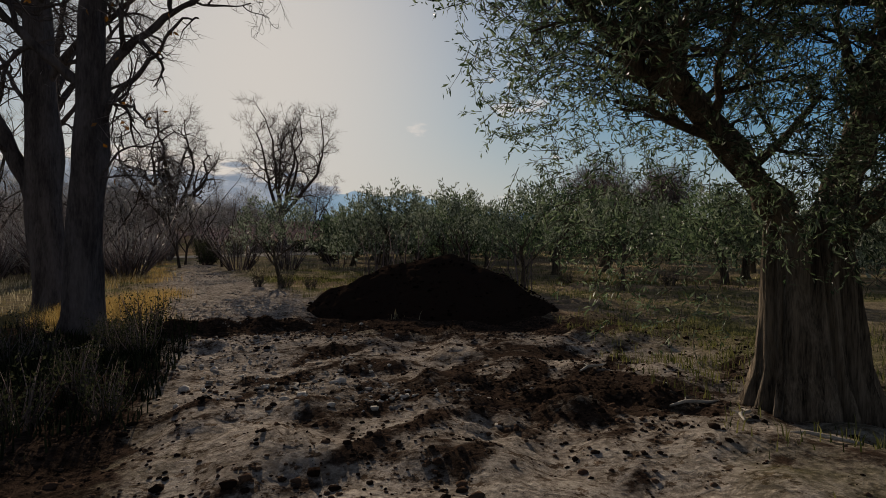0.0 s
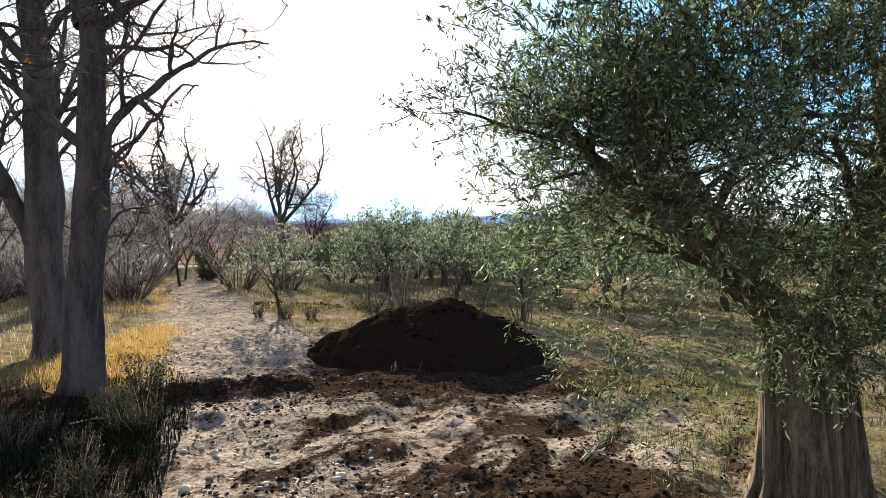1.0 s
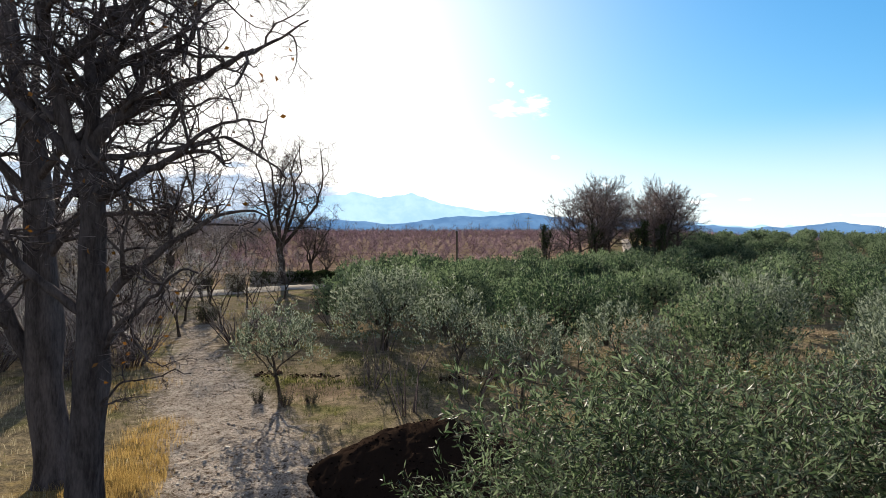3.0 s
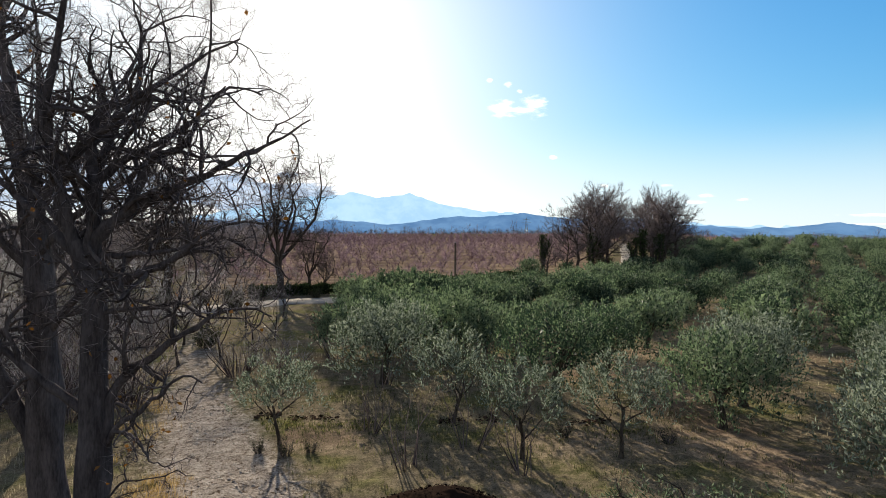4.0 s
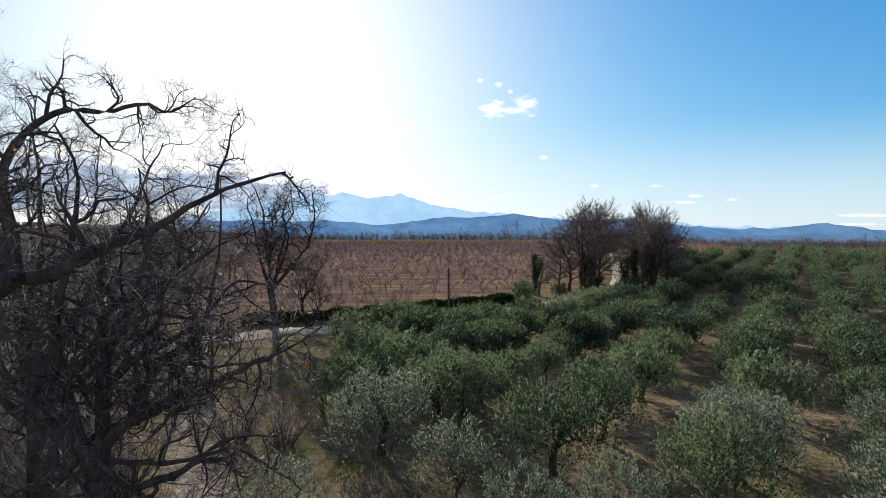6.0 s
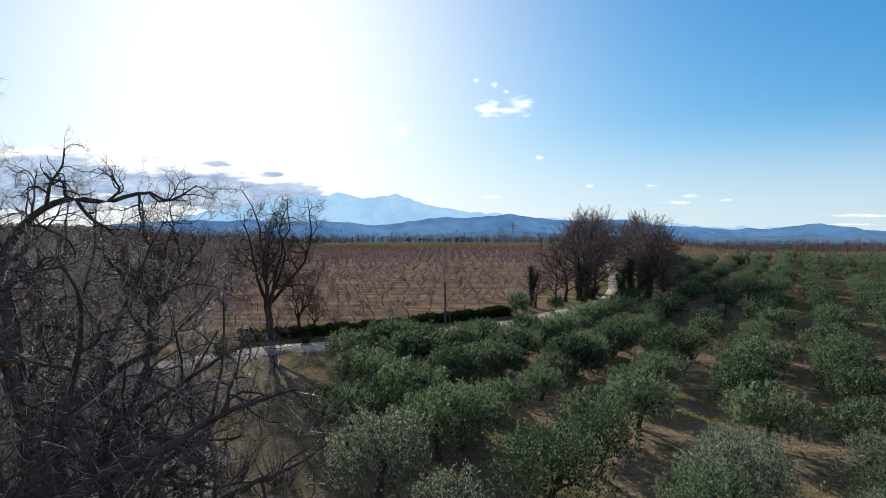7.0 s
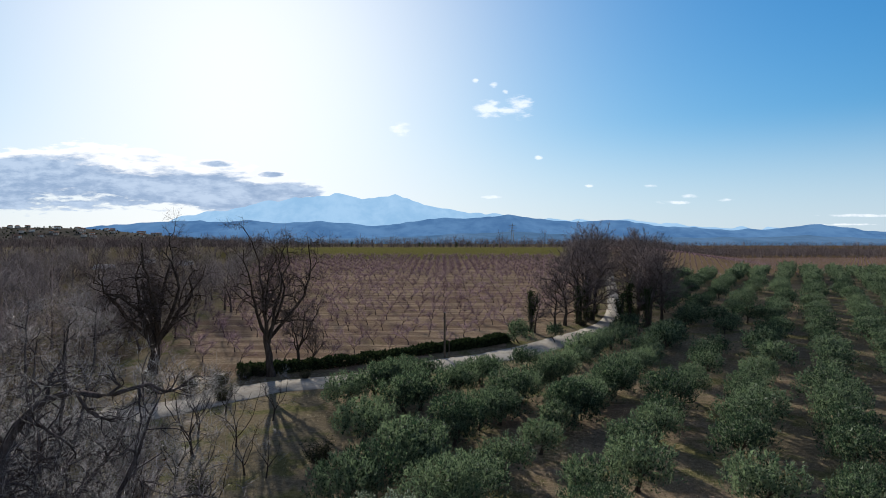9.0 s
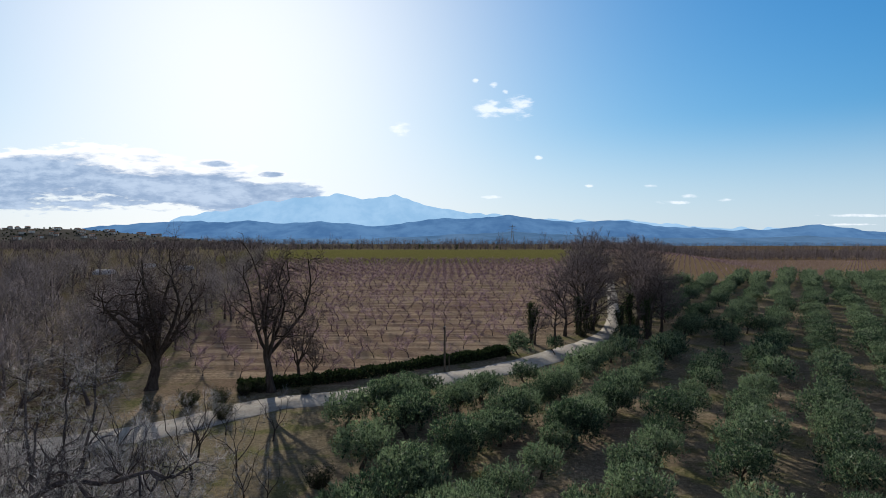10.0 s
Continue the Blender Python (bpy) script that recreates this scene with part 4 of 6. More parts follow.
forked_tree("bare_tree", 35, -12.2, 17.8, [
    ([(0, 0, -0.2), (0.1, 0, 1.8), (0.0, 0, 3.8), (0.2, 0, 5.6)], 0.30, 0.18, 2, 1.8),
    ([(0.15, 0, 5.2), (0.5, -0.2, 7.0), (1.0, -0.4, 8.8), (1.2, -0.5, 11.6)], 0.14, 0.010, 11, 1.9),
    ([(0.15, 0, 5.0), (1.0, 0.2, 6.4), (2.0, 0.3, 7.8), (2.8, 0.3, 9.4)], 0.12, 0.010, 11, 1.8),
    ([(0.1, 0, 5.2), (-0.4, 0.1, 7.2), (-0.8, 0.2, 9.4), (-0.8, 0.3, 12.0)], 0.14, 0.010, 11, 1.9),
    ([(0.05, 0, 4.4), (-0.9, -0.2, 5.8), (-1.8, -0.3, 7.6), (-2.3, -0.4, 10.2)], 0.11, 0.010, 10, 1.9),
    ([(0.05, 0, 4.2), (1.2, -0.4, 5.2), (2.4, -0.5, 6.2), (3.4, -0.6, 7.8)], 0.09, 0.010, 10, 1.7),
    ([(0.15, 0, 5.4), (0.3, 0.9, 7.4), (0.6, 1.5, 9.6), (0.5, 1.8, 11.8)], 0.11, 0.010, 10, 1.9)], 260,
    "tall leafless tree with a grey twiggy crown in the rough ground", PALE_TWIG)
forked_tree("bare_tree", 37, -6.6, 3.4, [
    ([(0, 0, -0.2), (-0.1, 0, 1.8), (0.1, 0, 3.8), (0.5, 0.1, 5.6)], 0.30, 0.20, 0, 1.5),
    ([(0.45, 0.1, 5.3), (1.3, 0.4, 6.8), (2.4, 0.8, 8.0), (3.12, 0.9, 8.43), (3.46, 0.9, 8.55), (3.7, 0.9, 8.75), (3.98, 0.9, 8.87), (4.22, 0.9, 9.04), (4.56, 0.9, 9.27), (4.9, 0.95, 9.4)], 0.10, 0.008, 10, 0.8),
    ([(0.45, 0.1, 5.4), (0.2, -0.4, 7.4), (-0.4, -0.8, 9.6)], 0.14, 0.012, 6, 1.6),
    ([(0.4, 0.0, 5.0), (-0.8, 0.2, 6.8), (-1.6, 0.3, 8.8)], 0.12, 0.012, 6, 1.6)], 60,
    "tall leafless tree with one long limb reaching over the yard")


def dead_leaves():
    """A few brown leaves still caught in the twigs of the tall tree."""
    rng = np.random.default_rng(39)
    tree = [o for o in scene.objects if o.name == "bare_tree"][0]
    pts = []
    for ob in tree.children_recursive:
        if ob.name.startswith("twig_spray"):
            n = len(ob.data.vertices)
            co = np.empty(n * 3, dtype=np.float32)
            ob.data.vertices.foreach_get("co", co)
            pts.append(co.reshape(-1, 3)[rng.integers(0, n, 6)])
    at = np.concatenate(pts)
    v, t = leaves(at, rng.normal(size=at.shape) + np.array([0, 0, -0.6]), 0.085, 0.05, rng)
    part("foliage", mesh_of("foliage", v, t, DEAD_LEAF), tree, "a few dead brown leaves")


dead_leaves()

# trees along the lane
mid_rule = dict(BARE, taper=0.22, kids=[9, 6, 4, 3], short=[0.62, 0.5, 0.5, 0.5], from0=0.3, angle=[40, 45, 42, 40])
lane_a = oak_meshes(41, 13.4, 0.36, 0.28, 6, 8, 5200, 0.75, 0.011, BARK, TWIG, wide=0.25)
lane_b = oak_meshes(45, 8.0, 0.20, 0.30, 5, 6, 2600, 0.6, 0.011, BARK, TWIG, wide=0.26)
lane_c = oak_meshes(49, 12.8, 0.50, 0.24, 8, 8, 6000, 0.75, 0.011, BARK, TWIG, wide=0.38)
LANE = "bare trees along the lane"
t1 = stand("bare_tree", lane_a, -17.9, 61.8, "tall leafless tree at the edge of the lane", group=LANE, size=1.12)
t2 = stand("bare_tree", lane_b, -16.2, 66.6, "small leafless tree behind the hedge", group=LANE, size=0.95)
t3 = stand("bare_tree", lane_c, -30.4, 62.5, "broad leafless tree with heavy spreading limbs beside the lane", group=LANE, size=1.1)
again(t2, -14.7, 66.6, 1.3, 0.55)
dome = dict(mid_rule, angle=[50, 45, 40, 36], from0=0.2, kids=[12, 6, 3, 3], short=[0.62, 0.55, 0.5, 0.5], wander=0.14)
crown_a, _ = bare_meshes(51, 13.0, 0.30, dict(dome, kids=[13, 9, 4, 3]), 2, 4600, 0.8, 0.013, BARK, AVENUE_TWIG, twig_from=1, joints=1, spread=0.75)
crown_b, _ = bare_meshes(57, 12.2, 0.28, dict(dome, kids=[12, 9, 4, 3], angle=[56, 48, 42, 36]), 2, 4600, 0.8, 0.013, BARK, AVENUE_TWIG, twig_from=1, joints=1, spread=0.75)
p1 = stand("bare_tree", crown_a, 20.6, 93.3, "dense twiggy leafless tree where the lane turns", group=LANE, size=0.95)
p2 = stand("bare_tree", crown_b, 30.4, 91.0, "dense twiggy leafless tree on the grove side of the lane", group=LANE, size=0.92)
rng = np.random.default_rng(73)
for y in (99.0, 106.0, 114.0, 123.0, 133.0, 144.0, 156.0, 170.0):
    mid = float(np.interp(y, ROAD_LINE[:, 1], ROAD_LINE[:, 0]))
    again(p1 if rng.uniform() < 0.5 else p2, mid - 4.6 + rng.normal() * 0.5, y + rng.normal(), rng.uniform(0, 6.28), rng.uniform(0.95, 1.12))
    again(p2 if rng.uniform() < 0.5 else p1, mid + 4.8 + rng.normal() * 0.5, y - 2 + rng.normal(), rng.uniform(0, 6.28), rng.uniform(0.92, 1.08))
for ob, x, y, a, k in ((p2, 16.0, 89.4, 1.0, 0.62), (p2, 12.4, 85.2, 0.2, 0.45), (p1, 17.8, 91.2, 0.9, 0.8), (p1, 33.4, 94.5, 2.2, 0.8), (p2, 23.2, 96.2, 5.2, 0.9), (p1, 33.6, 101.5, 3.1, 0.8)):
    again(ob, x, y, a, k)

# ---- the wood on the far left and the tree lines ----
low_rule = dict(BARE, kids=[7, 3, 3, 3], short=[0.55, 0.55, 0.5, 0.5], from0=0.2, segs=4)
wood = []
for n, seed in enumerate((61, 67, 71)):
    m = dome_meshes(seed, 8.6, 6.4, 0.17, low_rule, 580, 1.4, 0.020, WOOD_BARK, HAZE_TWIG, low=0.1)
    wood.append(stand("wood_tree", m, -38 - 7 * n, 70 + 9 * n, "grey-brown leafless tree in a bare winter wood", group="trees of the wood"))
rng = np.random.default_rng(77)
placed = []
while len(placed) < 165:
    y = rng.uniform(35, 190)
    x = -rng.uniform(0.18, 0.98) * y - 12
    side = float(off_line(x, y, ROAD_LINE))
    if side < 4.5 or x > -18 - 0.21 * y + 5 * soft_noise(y, 0, 30, 2):
        continue
    placed.append((x, y))
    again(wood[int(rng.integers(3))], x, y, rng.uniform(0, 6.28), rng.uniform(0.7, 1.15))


for y in np.arange(74, 236, 7.5):
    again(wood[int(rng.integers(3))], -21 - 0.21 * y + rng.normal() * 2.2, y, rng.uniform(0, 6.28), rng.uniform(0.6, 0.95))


def far_wood(name, spots, heights, label, rng, twigs=60, material=None):
    """A far tree line as one mesh: stems with a haze of upright twigs."""
    n = len(spots)
    x, y = spots[:, 0], spots[:, 1]
    z = land(x, y)
    starts, ways, lens, rads = [], [], [], []
    for i in range(n):
        h = heights[i]
        k = twigs
        f = rng.uniform(0.1, 0.85, k)
        wide = h * 0.30 * np.sin(np.pi * np.clip(f * 0.9 + 0.1, 0, 1))
        a = rng.uniform(0, 6.28, k)
        rr = wide * rng.uniform(0, 1, k)
        starts.append(np.stack([x[i] + rr * np.cos(a), y[i] + rr * np.sin(a), z[i] + f * h * 0.8], -1))
        ways.append(np.stack([np.cos(a) * 0.5, np.sin(a) * 0.5, np.full(k, 1.0)], -1))
        lens.append(np.full(k, h * 0.25))
        rads.append(np.full(k, 0.05 + 0.004 * h))
        starts.append(np.array([[x[i], y[i], z[i] - 0.3]]))
        ways.append(np.array([[0.02, 0, 1.0]]))
        lens.append(np.array([h * 0.9]))
        rads.append(np.array([0.2]))
    v, q, t = spikes(np.concatenate(starts), np.concatenate(ways), np.concatenate(lens), np.concatenate(rads), rng, joints=1)
    return tagged(new(name, mesh_of(name, v, t, material or TWIG)), label, "woodland", kind="stuff")


def band(n, x0, x1, y0, y1):
    return np.stack([rng.uniform(x0, x1, n), rng.uniform(y0, y1, n)], -1)


spots = band(1500, -420, 330, 425, 560)
far_wood("far_wood", spots, rng.gamma(4.0, 1.1, len(spots)) + 2.0, "leafless woodland behind the green field", rng, 20)
spots = band(60, -420, 200, 428, 560)
far_wood("evergreen_line", spots, rng.uniform(2.5, 6.5, len(spots)), "dark evergreens before the bare woodland", rng, 90, IVY_LEAF)
spots = band(1700, 110, 560, 385, 640)
far_wood("poplar_line", spots, rng.gamma(5.0, 0.8, len(spots)) + 2.2, "belt of bare trees beyond the vineyard", rng, 22, AVENUE_TWIG)
spots = band(46, 150, 520, 560, 680)
far_wood("evergreen_line", spots, rng.uniform(4.5, 8.0, len(spots)), "dark evergreens standing in the bare tree belt", rng, 90, IVY_LEAF)
spots = band(1500, -620, -50, 110, 560)
spots = spots[(spots[:, 0] < -24 - 0.21 * spots[:, 1]) & (spots[:, 0] > -0.95 * spots[:, 1]) & ((spots[:, 1] < 243) | (spots[:, 0] < -0.30 * spots[:, 1]))]
far_wood("far_wood", spots, rng.uniform(6, 11, len(spots)), "leafless woodland below the village", rng, 28)
spots = band(1300, -900, 1000, 640, 1500)
far_wood("far_wood", spots, rng.uniform(6, 12, len(spots)) + spots[:, 1] * 0.004, "woods and hedges across the distant plain", rng, 14)

# ---- olive trees ----


def olive_meshes(seed, height, width, n_leaves, leaf, bark=None, leaf_mat=None, lump=14, low=0.35, trunk_r=0.16, wide=0.34, inner=0):
    """An olive: short forked trunk, limbs, and a broken crown of narrow leaves set on sprigs."""
    rng = np.random.default_rng(seed)
    lines = []
    rule = dict(segs=6, wander=0.16, lift=0.10, taper=0.5, kids=[5, 4, 3], angle=[42, 42, 45], slim=[0.62, 0.6, 0.55], short=[0.85, 0.6, 0.6], from0=0.45)
    rule["from"] = 0.3
    grow(rng, (0, 0, -0.1), (rng.normal() * 0.12, rng.normal() * 0.12, 1), height * 0.5, trunk_r, 0, 2, rule, lines)
    lines[0][1][0] *= 1.5
    tv, tf = tubes([lines[0]], lambda l: 8, 0.10)
    lv, lf = tubes(lines[1:], lambda l: (5, 4, 3)[l - 1])
    # a broad dome of upright tufts
    th = np.arange(lump) * 2.4 + rng.uniform(0, 6.28)
    rr = width * 0.43 * np.sqrt((np.arange(lump) + 0.5) / lump) * rng.uniform(0.85, 1.1, lump)
    cap = height * (1.0 - 0.42 * (rr / (width * 0.5)) ** 2) * rng.uniform(0.86, 1.06, lump)
    per = max(1, n_leaves // 10)
    which = rng.integers(0, lump, per)
    fall = rng.uniform(0, 1, per) ** 1.3
    slim = width * 0.075 * (0.35 + fall)
    sp = np.stack([rr[which] * np.cos(th[which]), rr[which] * np.sin(th[which]), cap[which] - fall * height * (0.62 - low * 0.5)], -1)
    sp[:, :2] += rng.normal(size=(per, 2)) * slim[:, None]
    out = unit(np.stack([np.cos(th[which]) * 0.35, np.sin(th[which]) * 0.35, np.ones(per)], -1) + rng.normal(size=(per, 3)) * 0.32)
    f = rng.uniform(0, 1, (per, 10))
    at = sp[:, None] + out[:, None] * (f * leaf * 2.6)[:, :, None] + rng.normal(size=(per, 10, 3)) * leaf * 0.32
    way = out[:, None] * 1.0 + rng.normal(size=(per, 10, 3)) * 0.5
    v, t = (leaves if leaf < 0.14 else blades)(at.reshape(-1, 3), way.reshape(-1, 3), leaf, leaf * wide, rng)
    if inner:
        w = rng.integers(0, lump, inner)
        deep = rng.uniform(0.12, 0.75, inner)
        k = rng.uniform(0.55, 0.95, inner)
        ip = np.stack([rr[w] * k * np.cos(th[w]), rr[w] * k * np.sin(th[w]), cap[w] - deep * height * (0.62 - low * 0.5)], -1) + rng.normal(size=(inner, 3)) * width * 0.05
        iv, it = (leaves if leaf < 0.14 else blades)(ip, rng.normal(size=(inner, 3)) + np.array([0, 0, 0.5]), leaf * 1.6, leaf * 0.9, rng)
        v, t = np.concatenate([v, iv]), np.concatenate([t, it + len(v)])
    return (mesh_of("trunk", tv, tf, bark or OLIVE_BARK, True), mesh_of("branching", lv, lf, bark or OLIVE_BARK, True), mesh_of("crown", v, t, leaf_mat or GROVE_LEAF))


OLIVE_PARTS = ("trunk", "branching", "crown")
near_kinds = [stand("olive_tree", olive_meshes(s, 3.1, 4.4, 6400, 0.125, lump=28, low=0.1, inner=400, leaf_mat=SILVER_LEAF if s == 107 else None), x, y, "grey-green olive tree in the grove", group="olive grove", names=OLIVE_PARTS, turn=1.0)
              for s, x, y in ((101, 8.3, 19.4), (103, 6.3, 26.7), (107, 12.9, 17.0))]
mid_kinds = [stand("olive_tree", olive_meshes(s, 3.0, 4.5, 4600, 0.15, lump=30, low=0.1, wide=0.34, inner=260), x, y, "grey-green olive tree in the grove", group="olive grove", names=OLIVE_PARTS)
             for s, x, y in ((111, 10.3, 33.6), (113, 15.6, 30.5))]
far_kinds = [stand("olive_tree", olive_meshes(s, 2.9, 4.7, 2100, 0.20, lump=26, low=0.1, wide=0.38, inner=150), x, y, "rounded green olive tree in the grove", group="olive grove", names=OLIVE_PARTS)
             for s, x, y in ((121, 40.0, 90.0), (123, 46.0, 93.0))]
taken = [(8.3, 19.4), (6.3, 26.7), (12.9, 17.0), (10.3, 33.6), (15.6, 30.5), (40, 90), (46, 93), (-5.1, 17.2)]
rng = np.random.default_rng(131)
count = 0
rest = []
# rows that run slantwise away from the lane; closer set on the side towards the track
ALONG, ACROSS = np.array([0.504, 0.864]), np.array([0.864, -0.504])
rows = [np.array([-0.45, 0.0]) + ACROSS * 5.8 * (j + 0.5) + ALONG * 4.4 * (i + 0.5 * (j % 2)) for j in range(-15, 13) for i in range(-10, 62)]
rows += [p + ALONG * 2.2 for p in rows if (p @ ACROSS) < -10 and rng.uniform() < 0.55]
for p in rows:
    x, y = p + rng.normal(size=2) * 0.55
    if y < 13 or x > 0.80 * y + 9 or x < -3.6 - (y - 14) * 0.2 or y > 133 + 0.48 * x:
        continue
    if y < 19.5 and x < 5.0 or y < 24 and x < -1.0:
        continue
    if float(off_line(x, y, ROAD_LINE)) > -4.6 or (x > 26 and x < 40 and y > 84 and x < 20 + 0.25 * (y - 60) + 6):
        continue
    if any(math.hypot(x - a, y - b) < 2.9 for a, b in taken) or rng.uniform() < 0.05:
        continue
    rest.append((math.hypot(x, y), x, y))
rest.sort()
for d, x, y in rest[:300]:
    kinds = near_kinds if d < 31 else mid_kinds if d < 66 else far_kinds
    again(kinds[int(rng.integers(len(kinds)))], x, y, rng.uniform(0, 6.28), rng.uniform(0.72, 1.12) * (0.9 if d > 62 else 1.0))


def far_olives():
    """The far end of the grove, past the trees that can be told apart, as one mesh."""
    _, _, kind = olive_meshes(127, 2.8, 4.4, 700, 0.36, lump=18, low=0.1, wide=0.42, inner=120)
    v = np.empty(len(kind.vertices) * 3, dtype=np.float32)
    kind.vertices.foreach_get("co", v)
    v = v.reshape(-1, 3)
    vs = []
    for d, x, y in rest[300:]:
        a, k = rng.uniform(0, 6.28), rng.uniform(0.7, 0.98)
        turn = np.array([[math.cos(a), -math.sin(a), 0], [math.sin(a), math.cos(a), 0], [0, 0, 1]])
        vs.append(v @ turn.T * k + np.array([x, y, float(land(x, y))]))
    tagged(new("far_olive_rows", mesh_of("far_olive_rows", np.concatenate(vs), np.arange(len(vs) * len(v)).reshape(-1, 3), GROVE_LEAF)), "far rows of olive trees at the end of the grove", "olive grove", "olive grove", "stuff")


if len(rest) > 300:
    far_olives()
young = stand("olive_tree", olive_meshes(141, 2.6, 2.6, 2800, 0.10, lump=13, low=0.55, trunk_r=0.06, leaf_mat=SILVER_LEAF), -5.1, 17.2, "young olive tree with a thin straight trunk on the grass", group="olive grove", names=OLIVE_PARTS)
again(young, 1.7, 16.4, 2.0, 1.05)
again(young, -0.2, 19.4, 4.0, 1.15)
again(young, 4.4, 16.6, 5.0, 1.1)
stand("olive_tree", olive_meshes(143, 2.5, 2.2, 1500, 0.17, lump=9, trunk_r=0.08), 14.0, 78.3, "small round olive tree at the edge of the lane", group="olive grove", names=OLIVE_PARTS)

stand("olive_tree", olive_meshes(145, 2.9, 3.6, 2600, 0.16, lump=16, low=0.0, inner=300, trunk_r=0.1), 9.3, 78.9, "bushy grey-green olive tree where the hedge ends", group="olive grove", names=OLIVE_PARTS)


def old_olive():
    """The old olive close to the climb: fluted trunk, twisting limbs, long leafy shoots."""
    rng = np.random.default_rng(151)
    root = new("old_olive_tree")
    bx, by = 2.6, 4.6
    # trunk with deep flutes and a flared foot
    k, s = 22, 150
    hgt = np.linspace(-0.15, 1.30, k)
    ang = np.linspace(0, 2 * np.pi, s, endpoint=False)
    prof = np.interp(hgt, [-0.15, 0.05, 0.25, 0.6, 1.0, 1.3], [0.45, 0.40, 0.345, 0.315, 0.29, 0.26])
    bent = ang[None] + 0.30 * np.sin(2 * ang[None] + 1.0 + hgt[:, None] * 0.5) + 0.16 * np.sin(5 * ang[None] + hgt[:, None] * 1.4)
    flute = 0.09 * np.cos(3 * ang[None] + 0.4 + hgt[:, None] * 1.1) + sum(a * (np.abs(np.sin(m * 0.5 * bent + p + hgt[:, None] * tw)) ** 0.7 - 0.7) for a, m, p, tw in ((0.20, 11, 1.1, -0.4), (0.12, 19, 2.0, 0.5), (0.06, 34, 0.3, -0.3)))
    flute = flute * np.interp(hgt, [0, 0.5, 1.3], [1.25, 1.15, 0.7])[:, None]
    r = prof[:, None] * (1 + flute)
    sway = np.interp(hgt, [0, 1.3], [0.0, -0.06])
    v = np.stack([r * np.cos(ang) + sway[:, None], r * np.sin(ang), np.broadcast_to(hgt[:, None], r.shape)], -1)
    i = np.arange(k * s).reshape(k, s)
    q = np.stack([i[:-1], np.roll(i[:-1], -1, 1), np.roll(i[1:], -1, 1), i[1:]], -1).reshape(-1, 4)
    cap = np.stack([i[-1], np.roll(i[-1], -1), np.full(s, k * s)], -1)
    v = np.concatenate([v.reshape(-1, 3), [[sway[-1], 0, 1.34]]])
    part("trunk", mesh_of("trunk", v, [q, cap], HERO_BARK, True), root, "fluted grey-brown trunk")
    # main limbs, relative to the foot
    mains = [
        ([(-0.08, -0.02, 1.15), (-0.45, -0.25, 1.45), (-0.85, -0.5, 1.80), (-1.2, -0.75, 2.10), (-1.45, -0.9, 2.30), (-1.55, -0.95, 2.75), (-1.7, -0.9, 3.3)], 0.10),
        ([(-1.2, -0.75, 2.10), (-1.5, -0.85, 2.22), (-1.75, -0.95, 2.45), (-2.05, -0.9, 2.75)], 0.085),
        ([(0.05, 0.05, 1.15), (0.25, 0.05, 1.6), (0.42, 0.0, 2.1), (0.5, -0.1, 2.6), (0.45, -0.1, 3.0), (0.55, 0.0, 3.3)], 0.15),
        ([(0.0, 0.1, 1.15), (-0.15, 0.5, 1.7), (-0.4, 0.9, 2.3), (-0.55, 1.2, 2.8), (-0.6, 1.3, 3.2)], 0.12),
        ([(0.1, 0.0, 1.15), (0.7, 0.1, 1.6), (1.3, 0.2, 2.1), (1.8, 0.2, 2.7), (2.0, 0.2, 3.1)], 0.12),
        ([(0.1, -0.05, 1.15), (0.35, -0.5, 1.6), (0.5, -0.9, 2.2), (0.55, -1.2, 2.9), (0.3, -1.3, 3.3)], 0.09),
    ]
    lines = []
    rule = dict(segs=5, wander=0.2, lift=0.06, taper=0.4, kids=[7, 5], angle=[50, 48], slim=[0.5, 0.5], short=[0.5, 0.5], from0=0.3)
    rule["from"] = 0.2
    for pts, rad in mains:
        line = np.array(pts)
        fine = np.array([[np.interp(t, np.arange(len(line)), line[:, c]) for c in range(3)] for t in np.linspace(0, len(line) - 1, 3 * len(line))])
        fine += rng.normal(size=fine.shape) * 0.02
        rr = np.linspace(rad, rad * 0.35, len(fine))
        lv, lf = tubes([(fine, rr, 0)], lambda l: 10, 0.08)
        part("limb", mesh_of("limb", lv, lf, HERO_BARK, True), root)
        lines.append((fine, rr, 0))
        length = float(np.linalg.norm(line[-1] - line[0]))
        turn = rng.uniform(0, 6)
        for f in np.linspace(0.35, 1.0, 8):
            n = min(int(f * (len(fine) - 1)), len(fine) - 2)
            d = unit(fine[n + 1] - fine[n])
            turn += 2.4
            w = d * 0.6 + np.array([math.cos(turn), math.sin(turn), 0.25])
            grow(rng, fine[n], w, rng.uniform(0.55, 1.05), rr[n] * 0.5, 1, 3, dict(rule, kids=[0, 5, 4], angle=[50, 48, 45], slim=[0.5, 0.55, 0.55], short=[0.5, 0.6, 0.6]), lines)
    for line, _, level in lines:
        if level:
            line[:, 2] = np.where(line[:, 2] > 2.5, 2.5 + (line[:, 2] - 2.5) * 0.66, line[:, 2])
    bv, bf = tubes([l for l in lines if l[2] >= 1], lambda l: (6, 5, 4, 3)[min(l, 3)])
    part("branching", mesh_of("branching", bv, bf, OLIVE_BARK, True), root)
    # leafy shoots: from every small branch, and hanging low towards the heap
    at, way, ln, rd = twigs_on(lines, 2, 2900, 0.30, 0.0035, rng, spread=0.7)
